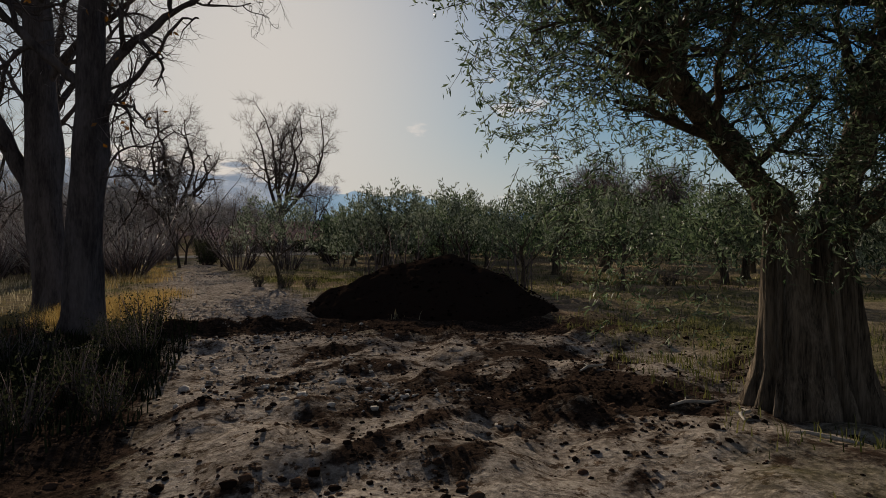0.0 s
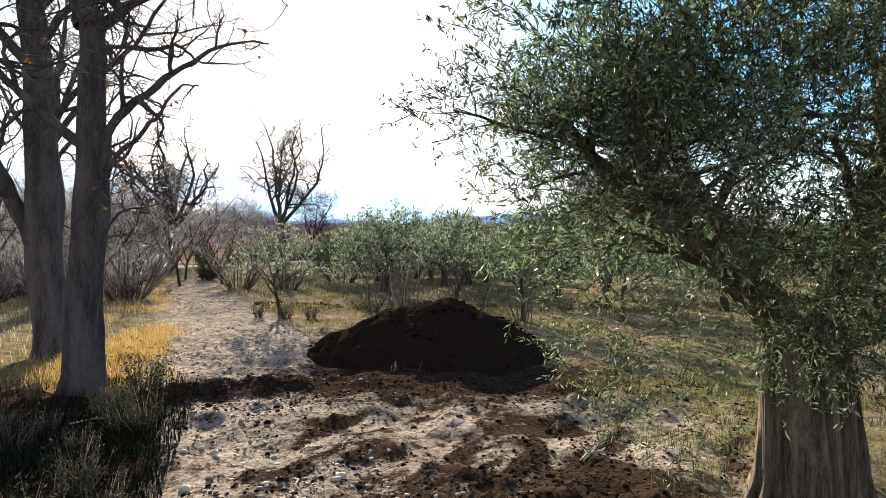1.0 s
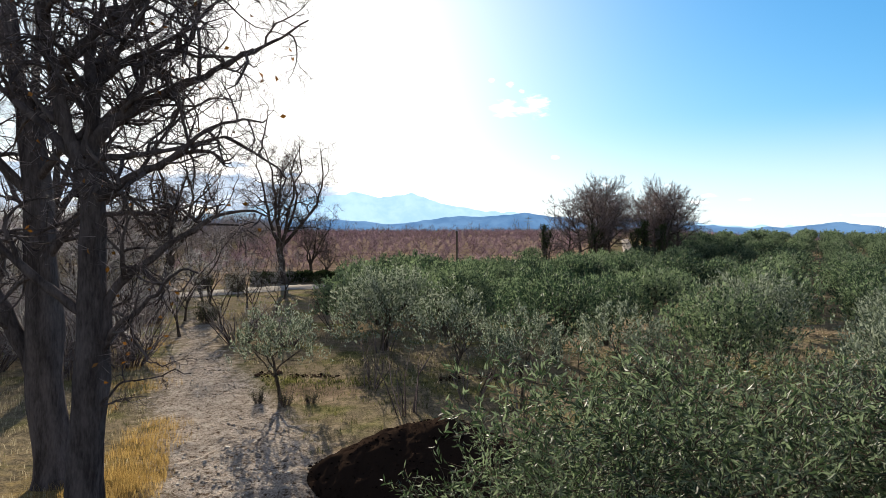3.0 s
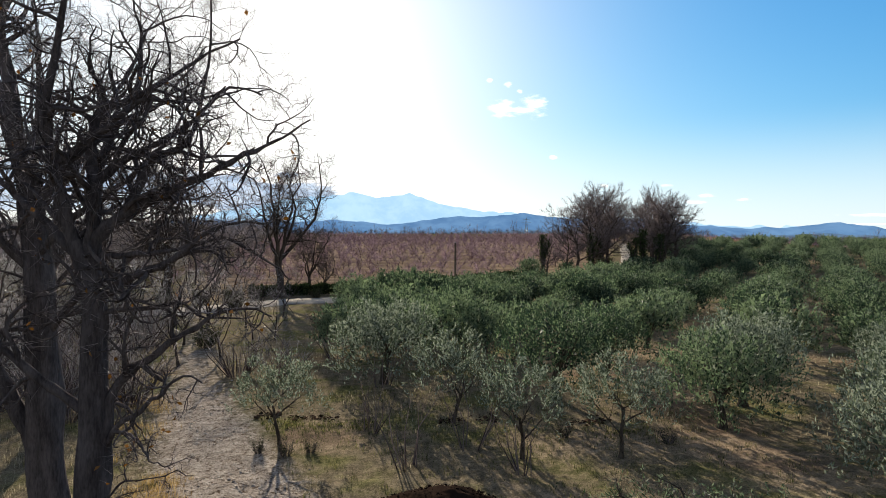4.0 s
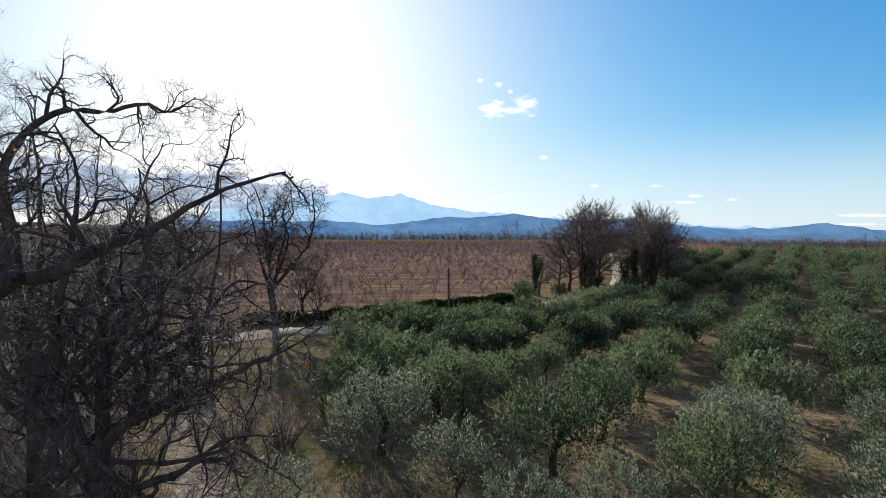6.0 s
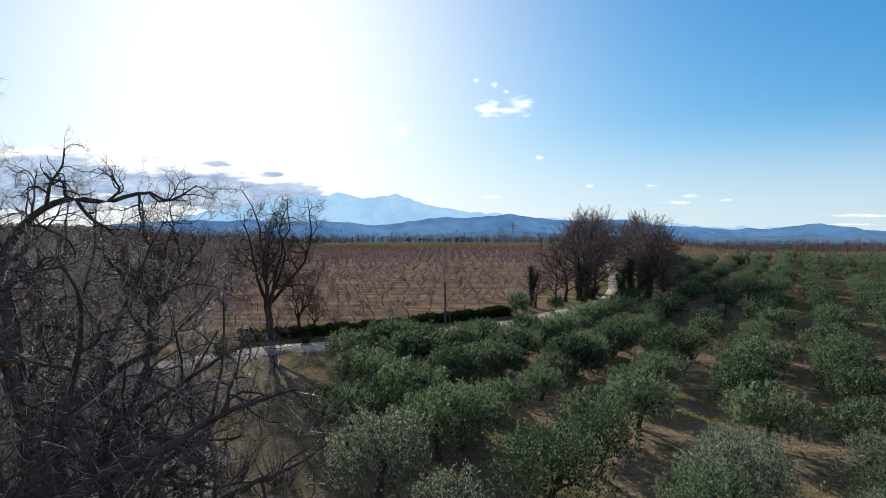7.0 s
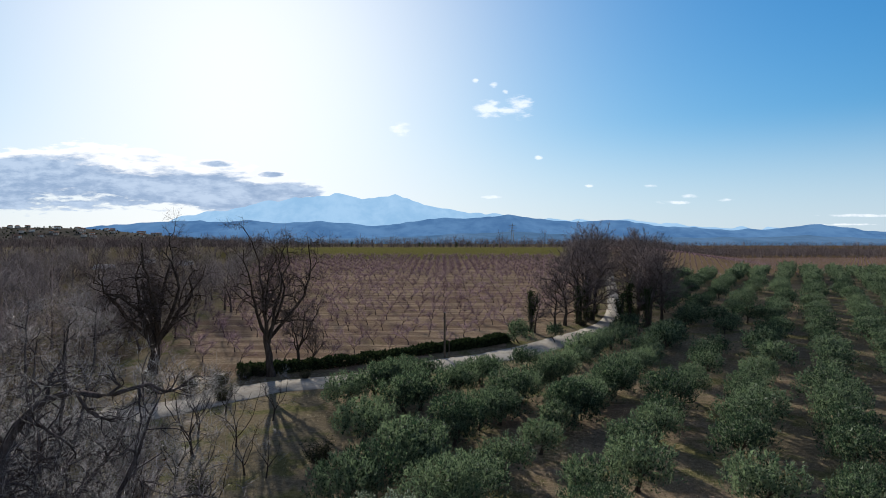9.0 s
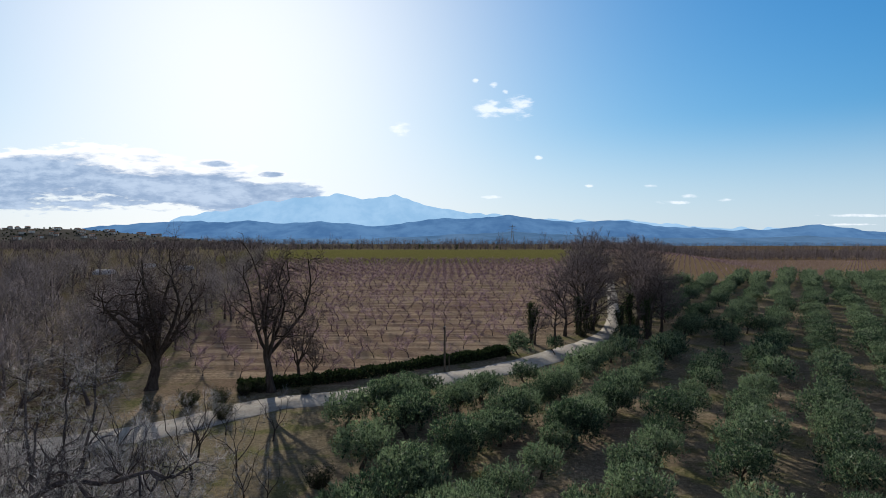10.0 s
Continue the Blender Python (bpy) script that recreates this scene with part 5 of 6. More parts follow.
    lump = np.array([(-1.9, -0.8, 1.9), (-1.7, -0.7, 1.4), (-1.3, -0.6, 1.0), (-2.1, -0.6, 2.3), (-1.2, -0.3, 1.5), (-0.9, -0.5, 1.9), (-2.2, -0.7, 2.9), (-0.4, -0.7, 1.9), (0.3, -0.7, 1.7), (0.9, -0.4, 1.7), (-1.6, -0.7, 3.2), (-0.9, -0.4, 2.9), (-0.2, 0.3, 2.8), (1.2, 0, 2.6), (-1.5, 0.3, 1.7), (-1.0, 0.6, 2.3), (-2.0, 0.0, 2.3), (-1.2, -0.9, 3.5), (-0.1, -0.9, 2.5), (-1.5, -0.6, 3.8), (-1.0, -0.2, 3.7), (-0.3, 0.0, 3.8), (0.4, 0.0, 3.9), (1.0, 0.1, 3.7), (-0.6, 0.8, 3.8), (0.2, 0.9, 3.7), (1.6, 0.3, 3.5), (-1.9, -0.5, 3.4), (-0.6, -0.6, 3.4), (0.1, -0.6, 1.35), (0.5, -0.5, 1.25), (-0.4, -0.65, 1.4), (0.9, -0.4, 1.3), (-1.6, -1.15, 3.9), (-1.1, -1.3, 4.05), (-0.6, -1.3, 4.1), (-0.1, -1.3, 4.0), (0.5, -1.25, 4.0), (1.1, -1.2, 3.9), (-1.4, -1.1, 3.3), (-0.8, -1.15, 3.4), (-0.2, -1.15, 3.4), (0.5, -1.15, 3.4), (1.1, -1.0, 3.3)])
    reach = [(fx, -1.80 + 0.2 * math.sin(5 * fx), fz) for fx in np.arange(-2.2, 0.5, 0.30) for fz in np.arange(2.3, 4.95 if fx < -1.45 else 4.2 if fx < -0.85 else 4.7, 0.55)]
    reach += [(fx, -1.1, fz) for fx in np.arange(-0.7, 1.4, 0.35) for fz in (1.58, 1.85)]
    lump = np.concatenate([lump, np.array(reach)])
    w = rng.integers(0, len(lump), 6000)
    at2 = lump[w] + np.clip(rng.normal(size=(6000, 3)), -1.4, 1.4) * np.array([0.25, 0.28, 0.24])
    way2 = unit(at2 - np.array([0, 0, 1.6])) * 0.6 + rng.normal(size=(6000, 3)) * 0.6 + np.array([0, 0, -0.1]) + 0.5 * np.where(at2[:, 2:3] > 2.3, [[0, 0, 1.0]], [[0, 0, -0.4]])
    at2[:, 2] = np.where(at2[:, 2] > 2.5, 2.5 + (at2[:, 2] - 2.5) * 0.74, at2[:, 2])
    at, way = np.concatenate([at, at2]), unit(np.concatenate([way, way2]))
    way[:, 2] *= np.where(at[:, 2] > 3.0, 0.55, 1.0)
    way = unit(way)
    ln = np.concatenate([ln, rng.uniform(0.14, 0.30, 6000)]) * np.where(at[:, 2] > 2.8, 0.8, 1.0)
    at[:, 2] = np.where(at[:, 2] > 2.7, 2.7 + (at[:, 2] - 2.7) * 0.66, at[:, 2])
    rd = np.concatenate([rd, np.full(6000, 0.003)])
    sv, sq, st = spikes(at, way, ln, rd, rng, bend=0.2)
    part("shoot_mass", mesh_of("shoot_mass", sv, [sq, st], OLIVE_BARK), root)
    n = 12
    f = rng.uniform(0.1, 1.05, (len(at), n))
    pos = at[:, None] + way[:, None] * (f * ln[:, None])[:, :, None] + rng.normal(size=(len(at), n, 3)) * 0.008
    lw = way[:, None] * 0.75 + rng.normal(size=(len(at), n, 3)) * 0.6
    v, t = leaves(pos.reshape(-1, 3), lw.reshape(-1, 3), 0.048, 0.0115, rng)
    part("foliage", mesh_of("foliage", v, t, OLIVE_LEAF), root, "narrow silvery-green olive leaves")
    root.location = (bx, by, float(ground_z(bx, by)) + 0.06)
    return tagged(root, "old olive tree with a fluted trunk and dense silvery foliage", "tree")


old_olive()

# ---- peach orchard ----
PEACH = dict(segs=5, wander=0.16, lift=0.10, taper=0.2, kids=[5, 4, 2], angle=[50, 38, 36], slim=[0.6, 0.55, 0.5], short=[1.5, 0.6, 0.5], from0=0.55)
PEACH["from"] = 0.3
peach = []
for n, seed in enumerate((161, 163, 167)):
    m, _ = bare_meshes(seed, 1.35, 0.075, PEACH, 2, 220, 0.85, 0.010, PEACH_BARK, RED_TWIG, joints=1, trunk_sides=6, limb_sides=(3, 3, 3, 3), twig_from=1, spread=0.45)
    peach.append(m)
rng = np.random.default_rng(171)
spots = []
for j in range(0, 38):
    for i in range(-40, 40):
        x, y = i * 4.6 + (j % 2) * 2.3 + rng.normal() * 0.2, 68.0 + j * 4.7 + rng.normal() * 0.2
        if float(off_line(x, y, ROAD_LINE)) < 8.0 or y > 240 or x < -19 - 0.21 * y or abs(x) > 0.8 * y:
            continue
        if rng.uniform() < 0.03:
            continue
        spots.append((y, x))
spots.sort()
first = [stand("peach_tree", m, spots[n][1], spots[n][0], "leafless reddish peach tree pruned to an open cup", group="peach orchard", turn=n) for n, m in enumerate(peach)]
for y, x in spots[3:300]:
    again(first[int(rng.integers(3))], x, y, rng.uniform(0, 6.28), rng.uniform(0.85, 1.15))


def far_peaches():
    """The rest of the orchard, too far to pick out trees, as one mesh."""
    starts, ways, lens, rads = [], [], [], []
    for y, x in spots[300:]:
        k = 72
        z = float(land(x, y))
        a, f = rng.uniform(0, 6.28, k), rng.uniform(0.15, 1.0, k)
        starts.append(np.stack([x + np.cos(a) * f * 0.9, y + np.sin(a) * f * 0.9, z + 0.7 + f * 0.9], -1))
        ways.append(np.stack([np.cos(a) * 0.55, np.sin(a) * 0.55, np.full(k, 1.0)], -1))
        lens.append(rng.uniform(0.7, 1.4, k))
        rads.append(np.full(k, 0.026))
        starts.append(np.array([[x, y, z - 0.1]] * 4))
        b = np.arange(4) * 1.57 + rng.uniform(0, 1)
        ways.append(np.stack([np.cos(b) * 0.55, np.sin(b) * 0.55, np.ones(4)], -1))
        lens.append(np.full(4, 2.4))
        rads.append(np.full(4, 0.07))
    v, q, t = spikes(np.concatenate(starts), np.concatenate(ways), np.concatenate(lens), np.concatenate(rads), rng, joints=1)
    tagged(new("peach_rows", mesh_of("peach_rows", v, t, RED_TWIG)), "far rows of leafless reddish peach trees", "orchard", "peach orchard", "stuff")


far_peaches()

# ---- vineyard past the grove ----


def vineyard():
    starts, ways, lens, rads = [], [], [], []
    for j in range(44):
        for i in range(150):
            x = 40 + i * 2.4 + rng.normal() * 0.1
            y = 150 + j * 5.0 + 0.42 * (x - 45)
            if y > 378 + 0.05 * x or float(off_line(x, y, ROAD_LINE)) > -8 or x > 0.85 * y:
                continue
            z = float(land(x, y))
            starts.append(np.array([[x, y, z - 0.05]] * 5))
            a = rng.uniform(0, 6.28, 5)
            ways.append(np.stack([np.cos(a) * 0.5, np.sin(a) * 0.5, np.ones(5)], -1))
            lens.append(rng.uniform(0.8, 1.5, 5))
            rads.append(np.full(5, 0.05))
    v, q, t = spikes(np.concatenate(starts), np.concatenate(ways), np.concatenate(lens), np.concatenate(rads), rng, joints=1)
    tagged(new("vine_rows", mesh_of("vine_rows", v, t, RED_TWIG)), "rows of bare brown vines beyond the grove", "vineyard", kind="stuff")


vineyard()

# ---- compost heap and clods ----


def build_heap():
    x, y = np.meshgrid(np.linspace(-3.4, 2.4, 150), np.linspace(9.6, 14.2, 130))
    h = heap(x, y)
    lump = (0.045 * soft_noise(x, y, 0.28, 21) + 0.025 * soft_noise(x, y, 0.11, 22) + 0.06 * soft_noise(x, y, 0.7, 23)) * np.clip(h / 0.15, 0, 1)
    z = ground_z(x, y) + h + lump - 0.03
    ny, nx = x.shape
    i = np.arange((ny - 1) * nx).reshape(ny - 1, nx)[:, :-1].ravel()
    f = np.stack([i, i + 1, i + nx + 1, i + nx], -1)
    keep = h.ravel()[f].max(1) > 0
    return tagged(new("compost_heap", mesh_of("compost_heap", np.stack([x, y, z], -1), f[keep], HUMUS, True)), "dark brown heap of crumbly compost on the sandy ground", "heap")


build_heap()
ball = bmesh.new()
bmesh.ops.create_icosphere(ball, subdivisions=1, radius=1.0)
ball.verts.ensure_lookup_table()
BALL_V = np.array([v.co[:] for v in ball.verts])
BALL_F = np.array([[v.index for v in f.verts] for f in ball.faces])
ball.free()


def lumps(name, x, y, size, material, label, category, rng, lift=None):
    """Many uneven lumps of earth as one mesh."""
    n = len(x)
    r = size[:, None, None] * rng.uniform(0.55, 1.25, (n, len(BALL_V), 1)) * np.array([1.0, 1.0, 0.6])
    z = ground_z(x, y) if lift is None else lift
    v = BALL_V[None] * r + np.stack([x, y, z + size * 0.12], -1)[:, None]
    f = BALL_F[None] + (np.arange(n) * len(BALL_V))[:, None, None]
    return tagged(new(name, mesh_of(name, v, f.reshape(-1, 3), material)), label, category, kind="stuff")


def scatter_clods():
    rng = np.random.default_rng(181)
    n = 40000
    x, y = rng.uniform(-5.5, 4.0, n), rng.uniform(2.0, 10.5, n)
    want = 0.55 * np.exp(-(((x + 0.3) / 3.4) ** 2 + ((y - 8.8) / 1.2) ** 2)) + 0.8 * np.exp(-(((x + 3.4) / 1.6) ** 2 + ((y - 7.8) / 0.9) ** 2)) + 0.75 * np.exp(-(((x - 0.5) / 1.3) ** 2 + ((y - 5.0) / 1.0) ** 2))
    want += 0.45 * np.clip(soft_noise(x, y, 0.9, 31), 0, 1) * (np.hypot(x, y - 6) < 5) + 0.8 * (np.hypot(x, y - 5.6) < 3.8) * np.clip(tracks(x, y) + 0.08, 0, 1)
    keep = rng.uniform(size=n) < want
    x, y = x[keep], y[keep]
    lumps("soil_clods", x, y, np.minimum(rng.gamma(1.1, 0.0065, len(x)) + 0.004, 0.045), CLOD, "dark brown clods of soil strewn over the sand", "soil", rng)
    n = 2400
    x, y = rng.uniform(-3.1, 2.1, n), rng.uniform(9.8, 14.0, n)
    h = heap(x, y)
    keep = h > 0.02
    x, y, h = x[keep], y[keep], h[keep]
    lumps("heap_crumbs", x, y, rng.gamma(1.4, 0.007, len(x)) + 0.005, HUMUS, "crumbs of compost on the heap", "soil", rng, ground_z(x, y) + h)


scatter_clods()


def earth_bank():
    """A low crumbling ridge of soil thrown up across the grass, behind the heap."""
    rng = np.random.default_rng(189)
    x = rng.uniform(-6.6, 5.0, 1100)
    x = x[soft_noise(x, x * 0, 1.1, 68) > -0.25]
    n = len(x)
    y = 19.8 + 0.05 * x + 0.45 * soft_noise(x, x * 0, 1.5, 67) + rng.normal(size=n) * 0.20
    lumps("earth_bank", x, y, rng.gamma(1.6, 0.014, n) + 0.012, CLOD, "low ridge of crumbled brown soil across the grass", "soil", rng)


earth_bank()


def scatter_stones():
    """Pale stones trodden into the track."""
    rng = np.random.default_rng(187)
    t = rng.uniform(4, len(PATH_LINE) - 8, 3600)
    i = t.astype(int)
    p = PATH_LINE[i] + (PATH_LINE[i + 1] - PATH_LINE[i]) * (t - i)[:, None] + rng.normal(size=(3600, 2)) * np.array([0.75, 0.4])
    keep = (soft_noise(p[:, 0], p[:, 1], 0.8, 65) + 0.5 * soft_noise(p[:, 0], p[:, 1], 2.4, 66) > -0.1) & (heap(p[:, 0], p[:, 1]) < 0.01)
    p = p[keep]
    lumps("track_stones", p[:, 0], p[:, 1], np.minimum(rng.gamma(1.3, 0.009, len(p)) + 0.007, 0.06), STONE, "pale stones trodden into the sandy track", "gravel", rng)


scatter_stones()

# ---- grass, weeds and shrubs ----


def grass(name, x, y, height, width, material, label, rng, lean=0.5):
    """Blades of grass, each a bent tapering strip, as one mesh."""
    n = len(x)
    z = ground_z(x, y) - 0.01
    a = rng.uniform(0, 6.28, n)
    h = height * rng.uniform(0.45, 1.3, n)
    b = rng.uniform(0, 6.28, n)
    bend = lean * h * rng.uniform(0.2, 1.0, n)
    foot = np.stack([x, y, z], -1)
    s = np.stack([np.cos(a), np.sin(a), np.zeros(n)], -1) * (width * 0.5)
    d = np.stack([np.cos(b), np.sin(b), np.zeros(n)], -1)
    mid = foot + d * (bend * 0.3)[:, None] + np.array([0, 0, 1.0]) * (h * 0.6)[:, None]
    tip = foot + d * bend[:, None] + np.array([0, 0, 1.0]) * h[:, None]
    v = np.stack([foot - s, foot + s, mid + s * 0.7, mid - s * 0.7, tip], 1).reshape(-1, 3)
    o = np.arange(n)[:, None] * 5
    return tagged(new(name, mesh_of(name, v, [o + np.array([[0, 1, 2, 3]]), o + np.array([[3, 2, 4]])], material)), label, "grass", kind="stuff")


def tufts(n, cx, cy, sx, sy, blades, size, rng):
    tx, ty = rng.normal(cx, sx, n), rng.normal(cy, sy, n)
    x = (tx[:, None] + rng.normal(size=(n, blades)) * size).ravel()
    y = (ty[:, None] + rng.normal(size=(n, blades)) * size).ravel()
    return x, y


rng = np.random.default_rng(191)
x, y = tufts(300, -6.0, 11.2, 0.6, 1.7, 30, 0.14, rng)
k = (y > 8.6) & (np.abs(off_line(x, y, PATH_LINE)) > 1.25)
grass("dry_grass", x[k], y[k], 0.17, 0.007, DRY_GRASS, "yellow dry grass beside the track", rng)
t = rng.uniform(5, 30, 420)
i = t.astype(int)
edge = PATH_LINE[i] + (PATH_LINE[i + 1] - PATH_LINE[i]) * (t - i)[:, None] + np.stack([-rng.uniform(1.2, 3.2, 420), rng.normal(size=420) * 0.5], -1)
x = (edge[:, :1] + rng.normal(size=(420, 26)) * 0.16).ravel()
y = (edge[:, 1:] + rng.normal(size=(420, 26)) * 0.16).ravel()
k = (y > 8.8) & (np.hypot(x + 5.3, y - 8.4) > 0.5) & (soft_noise(x, y, 1.3, 43) > 0.0)
grass("dry_grass", x[k], y[k], 0.20, 0.008, DRY_GRASS, "tall straw-yellow grass along the verge of the track", rng)
x, y = tufts(700, -11, 16, 4.0, 6.0, 14, 0.14, rng)
k = (np.abs(off_line(x, y, PATH_LINE)) > 1.7) & ((y > 9.0) | (x < -9))
grass("dry_grass", x[k], y[k], 0.15, 0.011, PALE_GRASS, "dry tufted grass under the trees", rng)
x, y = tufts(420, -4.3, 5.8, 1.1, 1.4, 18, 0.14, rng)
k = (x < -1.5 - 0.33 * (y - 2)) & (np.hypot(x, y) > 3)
grass("weeds", x[k], y[k], 0.13, 0.016, SHADE_WEED, "rank green weeds under the bare tree, coloured dark for tree shade", rng)
x, y = rng.uniform(-6.5, 6.0, 5200), rng.normal(18.9, 0.42, 5200)
k = (np.abs(off_line(x, y, PATH_LINE)) > 1.6) & (soft_noise(x, y, 1.4, 44) > -0.1)
grass("grass", x[k], y[k], 0.09, 0.020, GREEN_GRASS, "mossy green strip of grass before the soil ridge", rng)
x, y = tufts(600, 3.4, 7.0, 2.2, 2.4, 14, 0.10, rng)
k = (x > 1.6) & (np.hypot(x - 2.6, y - 4.6) > 0.6) & (heap(x, y) < 0.01)
grass("grass", x[k], y[k], 0.10, 0.010, GREEN_GRASS, "short green grass round the old olive", rng)
x, y = tufts(1500, 0, 19, 6.5, 4.5, 10, 0.12, rng)
k = (np.abs(off_line(x, y, PATH_LINE)) > 1.5) & (heap(x, y) < 0.01) & (y > 11.5)
grass("grass", x[k], y[k], 0.11, 0.014, GREEN_GRASS, "thin green grass between the trees", rng)
x, y = rng.uniform(-14, 60, 60000), rng.uniform(18, 84, 60000)
k = (off_line(x, y, ROAD_LINE) < -3.5) & (np.abs(off_line(x, y, PATH_LINE)) > 1.5) & (x < 0.8 * y) & (soft_noise(x, y, 2.5, 41) > 0.0)
grass("dry_grass", x[k], y[k], 0.13, 0.03, PALE_GRASS, "sparse dry grass on the grove floor", rng)


def shrub_meshes(seed, height, width, n_leaves, leaf, material, n_twigs=160):
    rng = np.random.default_rng(seed)
    n = n_twigs
    a = rng.uniform(0, 6.28, n)
    at = np.stack([np.cos(a) * width * 0.12, np.sin(a) * width * 0.12, np.full(n, -0.05)], -1)
    way = np.stack([np.cos(a) * rng.uniform(0.1, 0.7, n) * width / height, np.sin(a) * rng.uniform(0.1, 0.7, n) * width / height, np.ones(n)], -1)
    ln = height * rng.uniform(0.5, 1.05, n)
    sv, sq, st = spikes(at, way, ln, np.full(n, 0.008 * height + 0.004), rng)
    stems = mesh_of("stems", sv, [sq, st], TWIG)
    if not n_leaves:
        m = n * 7
        w = rng.integers(0, n, m)
        at2 = at[w] + unit(way)[w] * (ln[w] * rng.uniform(0.25, 0.95, m))[:, None]
        way2 = unit(way)[w] + rng.normal(size=(m, 3)) * 0.6
        v, q, t = spikes(at2, way2, rng.uniform(0.12, 0.3, m) * height, np.full(m, 0.0016 * height + 0.001), rng, joints=1)
        return stems, mesh_of("twigs", v, t, material)
    w = rng.integers(0, n, n_leaves)
    at2 = at[w] + unit(way)[w] * (ln[w] * rng.uniform(0.2, 1.0, n_leaves))[:, None] + rng.normal(size=(n_leaves, 3)) * leaf
    v, t = leaves(at2, rng.normal(size=(n_leaves, 3)) + np.array([0, 0, 0.4]), leaf, leaf * 0.45, rng)
    return stems, mesh_of("foliage", v, t, material)


leafy = shrub_meshes(201, 0.75, 0.8, 640, 0.045, SHRUB_LEAF, 40)
s1 = stand("shrub", leafy, -4.45, 8.5, "small leafy shrub near the foot of the bare tree", "shrub", names=("understem", "foliage"))
rng = np.random.default_rng(199)
for n in range(34):
    x, y = rng.uniform(-7.2, -2.2), rng.uniform(3.2, 7.9)
    if x < -0.80 * y - 1.5 or x > -1.6 - 0.36 * (y - 2):
        continue
    again(s1, x, y, rng.uniform(0, 6.28), rng.uniform(0.4, 0.75))
for x, y, k in ((-4.7, 16.3, 0.8), (-4.1, 16.7, 0.65), (-5.5, 16.5, 0.7), (3.1, 18.2, 0.8), (6.0, 17.6, 0.8)):
    again(s1, x, y, rng.uniform(0, 6.28), k)
dark = shrub_meshes(203, 1.8, 2.2, 2200, 0.12, SHRUB_LEAF, 60)
s2 = stand("shrub", dark, -19.5, 52.8, "dark evergreen bush beside the lane", "shrub", names=("understem", "foliage"))
for x, y, a, s in ((-14.2, 60.7, 1, 0.6), (-21.5, 57.5, 2, 0.9), (-24, 56.2, 3, 1.0), (-26.5, 54.5, 1.5, 0.9), (10.6, 83.4, 2, 0.9), (26.9, 90.6, 1.2, 1.1), (25.6, 88.6, 0.4, 0.8), (28.6, 94.0, 2.1, 1.2), (20.4, 91.0, 3.3, 0.9), (22.3, 95.5, 4.2, 1.1), (30.4, 98.5, 5.0, 1.2), (24.6, 101.5, 0.9, 1.1), (-8.2, 38, 0.3, 0.9), (-13.8, 33, 2.2, 0.8), (-20.2, 60.4, 1.0, 0.75), (-18.9, 61.6, 2.6, 0.7), (-22.3, 59.2, 4.0, 0.7), (-24.2, 58.0, 5.0, 0.65)):
    again(s2, x, y, a, s)
bare_bush = shrub_meshes(205, 2.6, 3.2, 0, 0, PALE_TWIG, 44)
b1 = stand("bare_bush", bare_bush, -9.5, 26.0, "grey leafless bush in the rough ground", "shrub", "bare bushes", names=("understem", "crown"))
rng = np.random.default_rng(207)
n = 0
while n < 80:
    x, y = rng.uniform(-32, -5), rng.uniform(19, 56)
    if x > -4.8 - (y - 14) * 0.2 or abs(float(off_line(x, y, PATH_LINE))) < 2.2 or float(off_line(x, y, ROAD_LINE)) > -3.4 or x < -0.8 * y - 3 or (y > 38 and x > -19) or (x > -14 and y > 26):
        continue
    again(b1, x, y, rng.uniform(0, 6.28), rng.uniform(0.55, 1.25))
    n += 1
sap = shrub_meshes(209, 2.1, 2.0, 0, 0, TWIG, 9)
q1 = stand("sapling", sap, -1.35, 15.4, "leafless many-stemmed sapling behind the heap", "shrub", "saplings", names=("understem", "crown"))
for x, y, a, s in ((-2.7, 18.5, 1, 0.9), (0.3, 17.0, 2, 1.0), (-3.0, 24.0, 3, 1.2), (1.6, 15.3, 4, 0.9), (-6.0, 30, 5, 1.3)):
    again(q1, x, y, a, s)

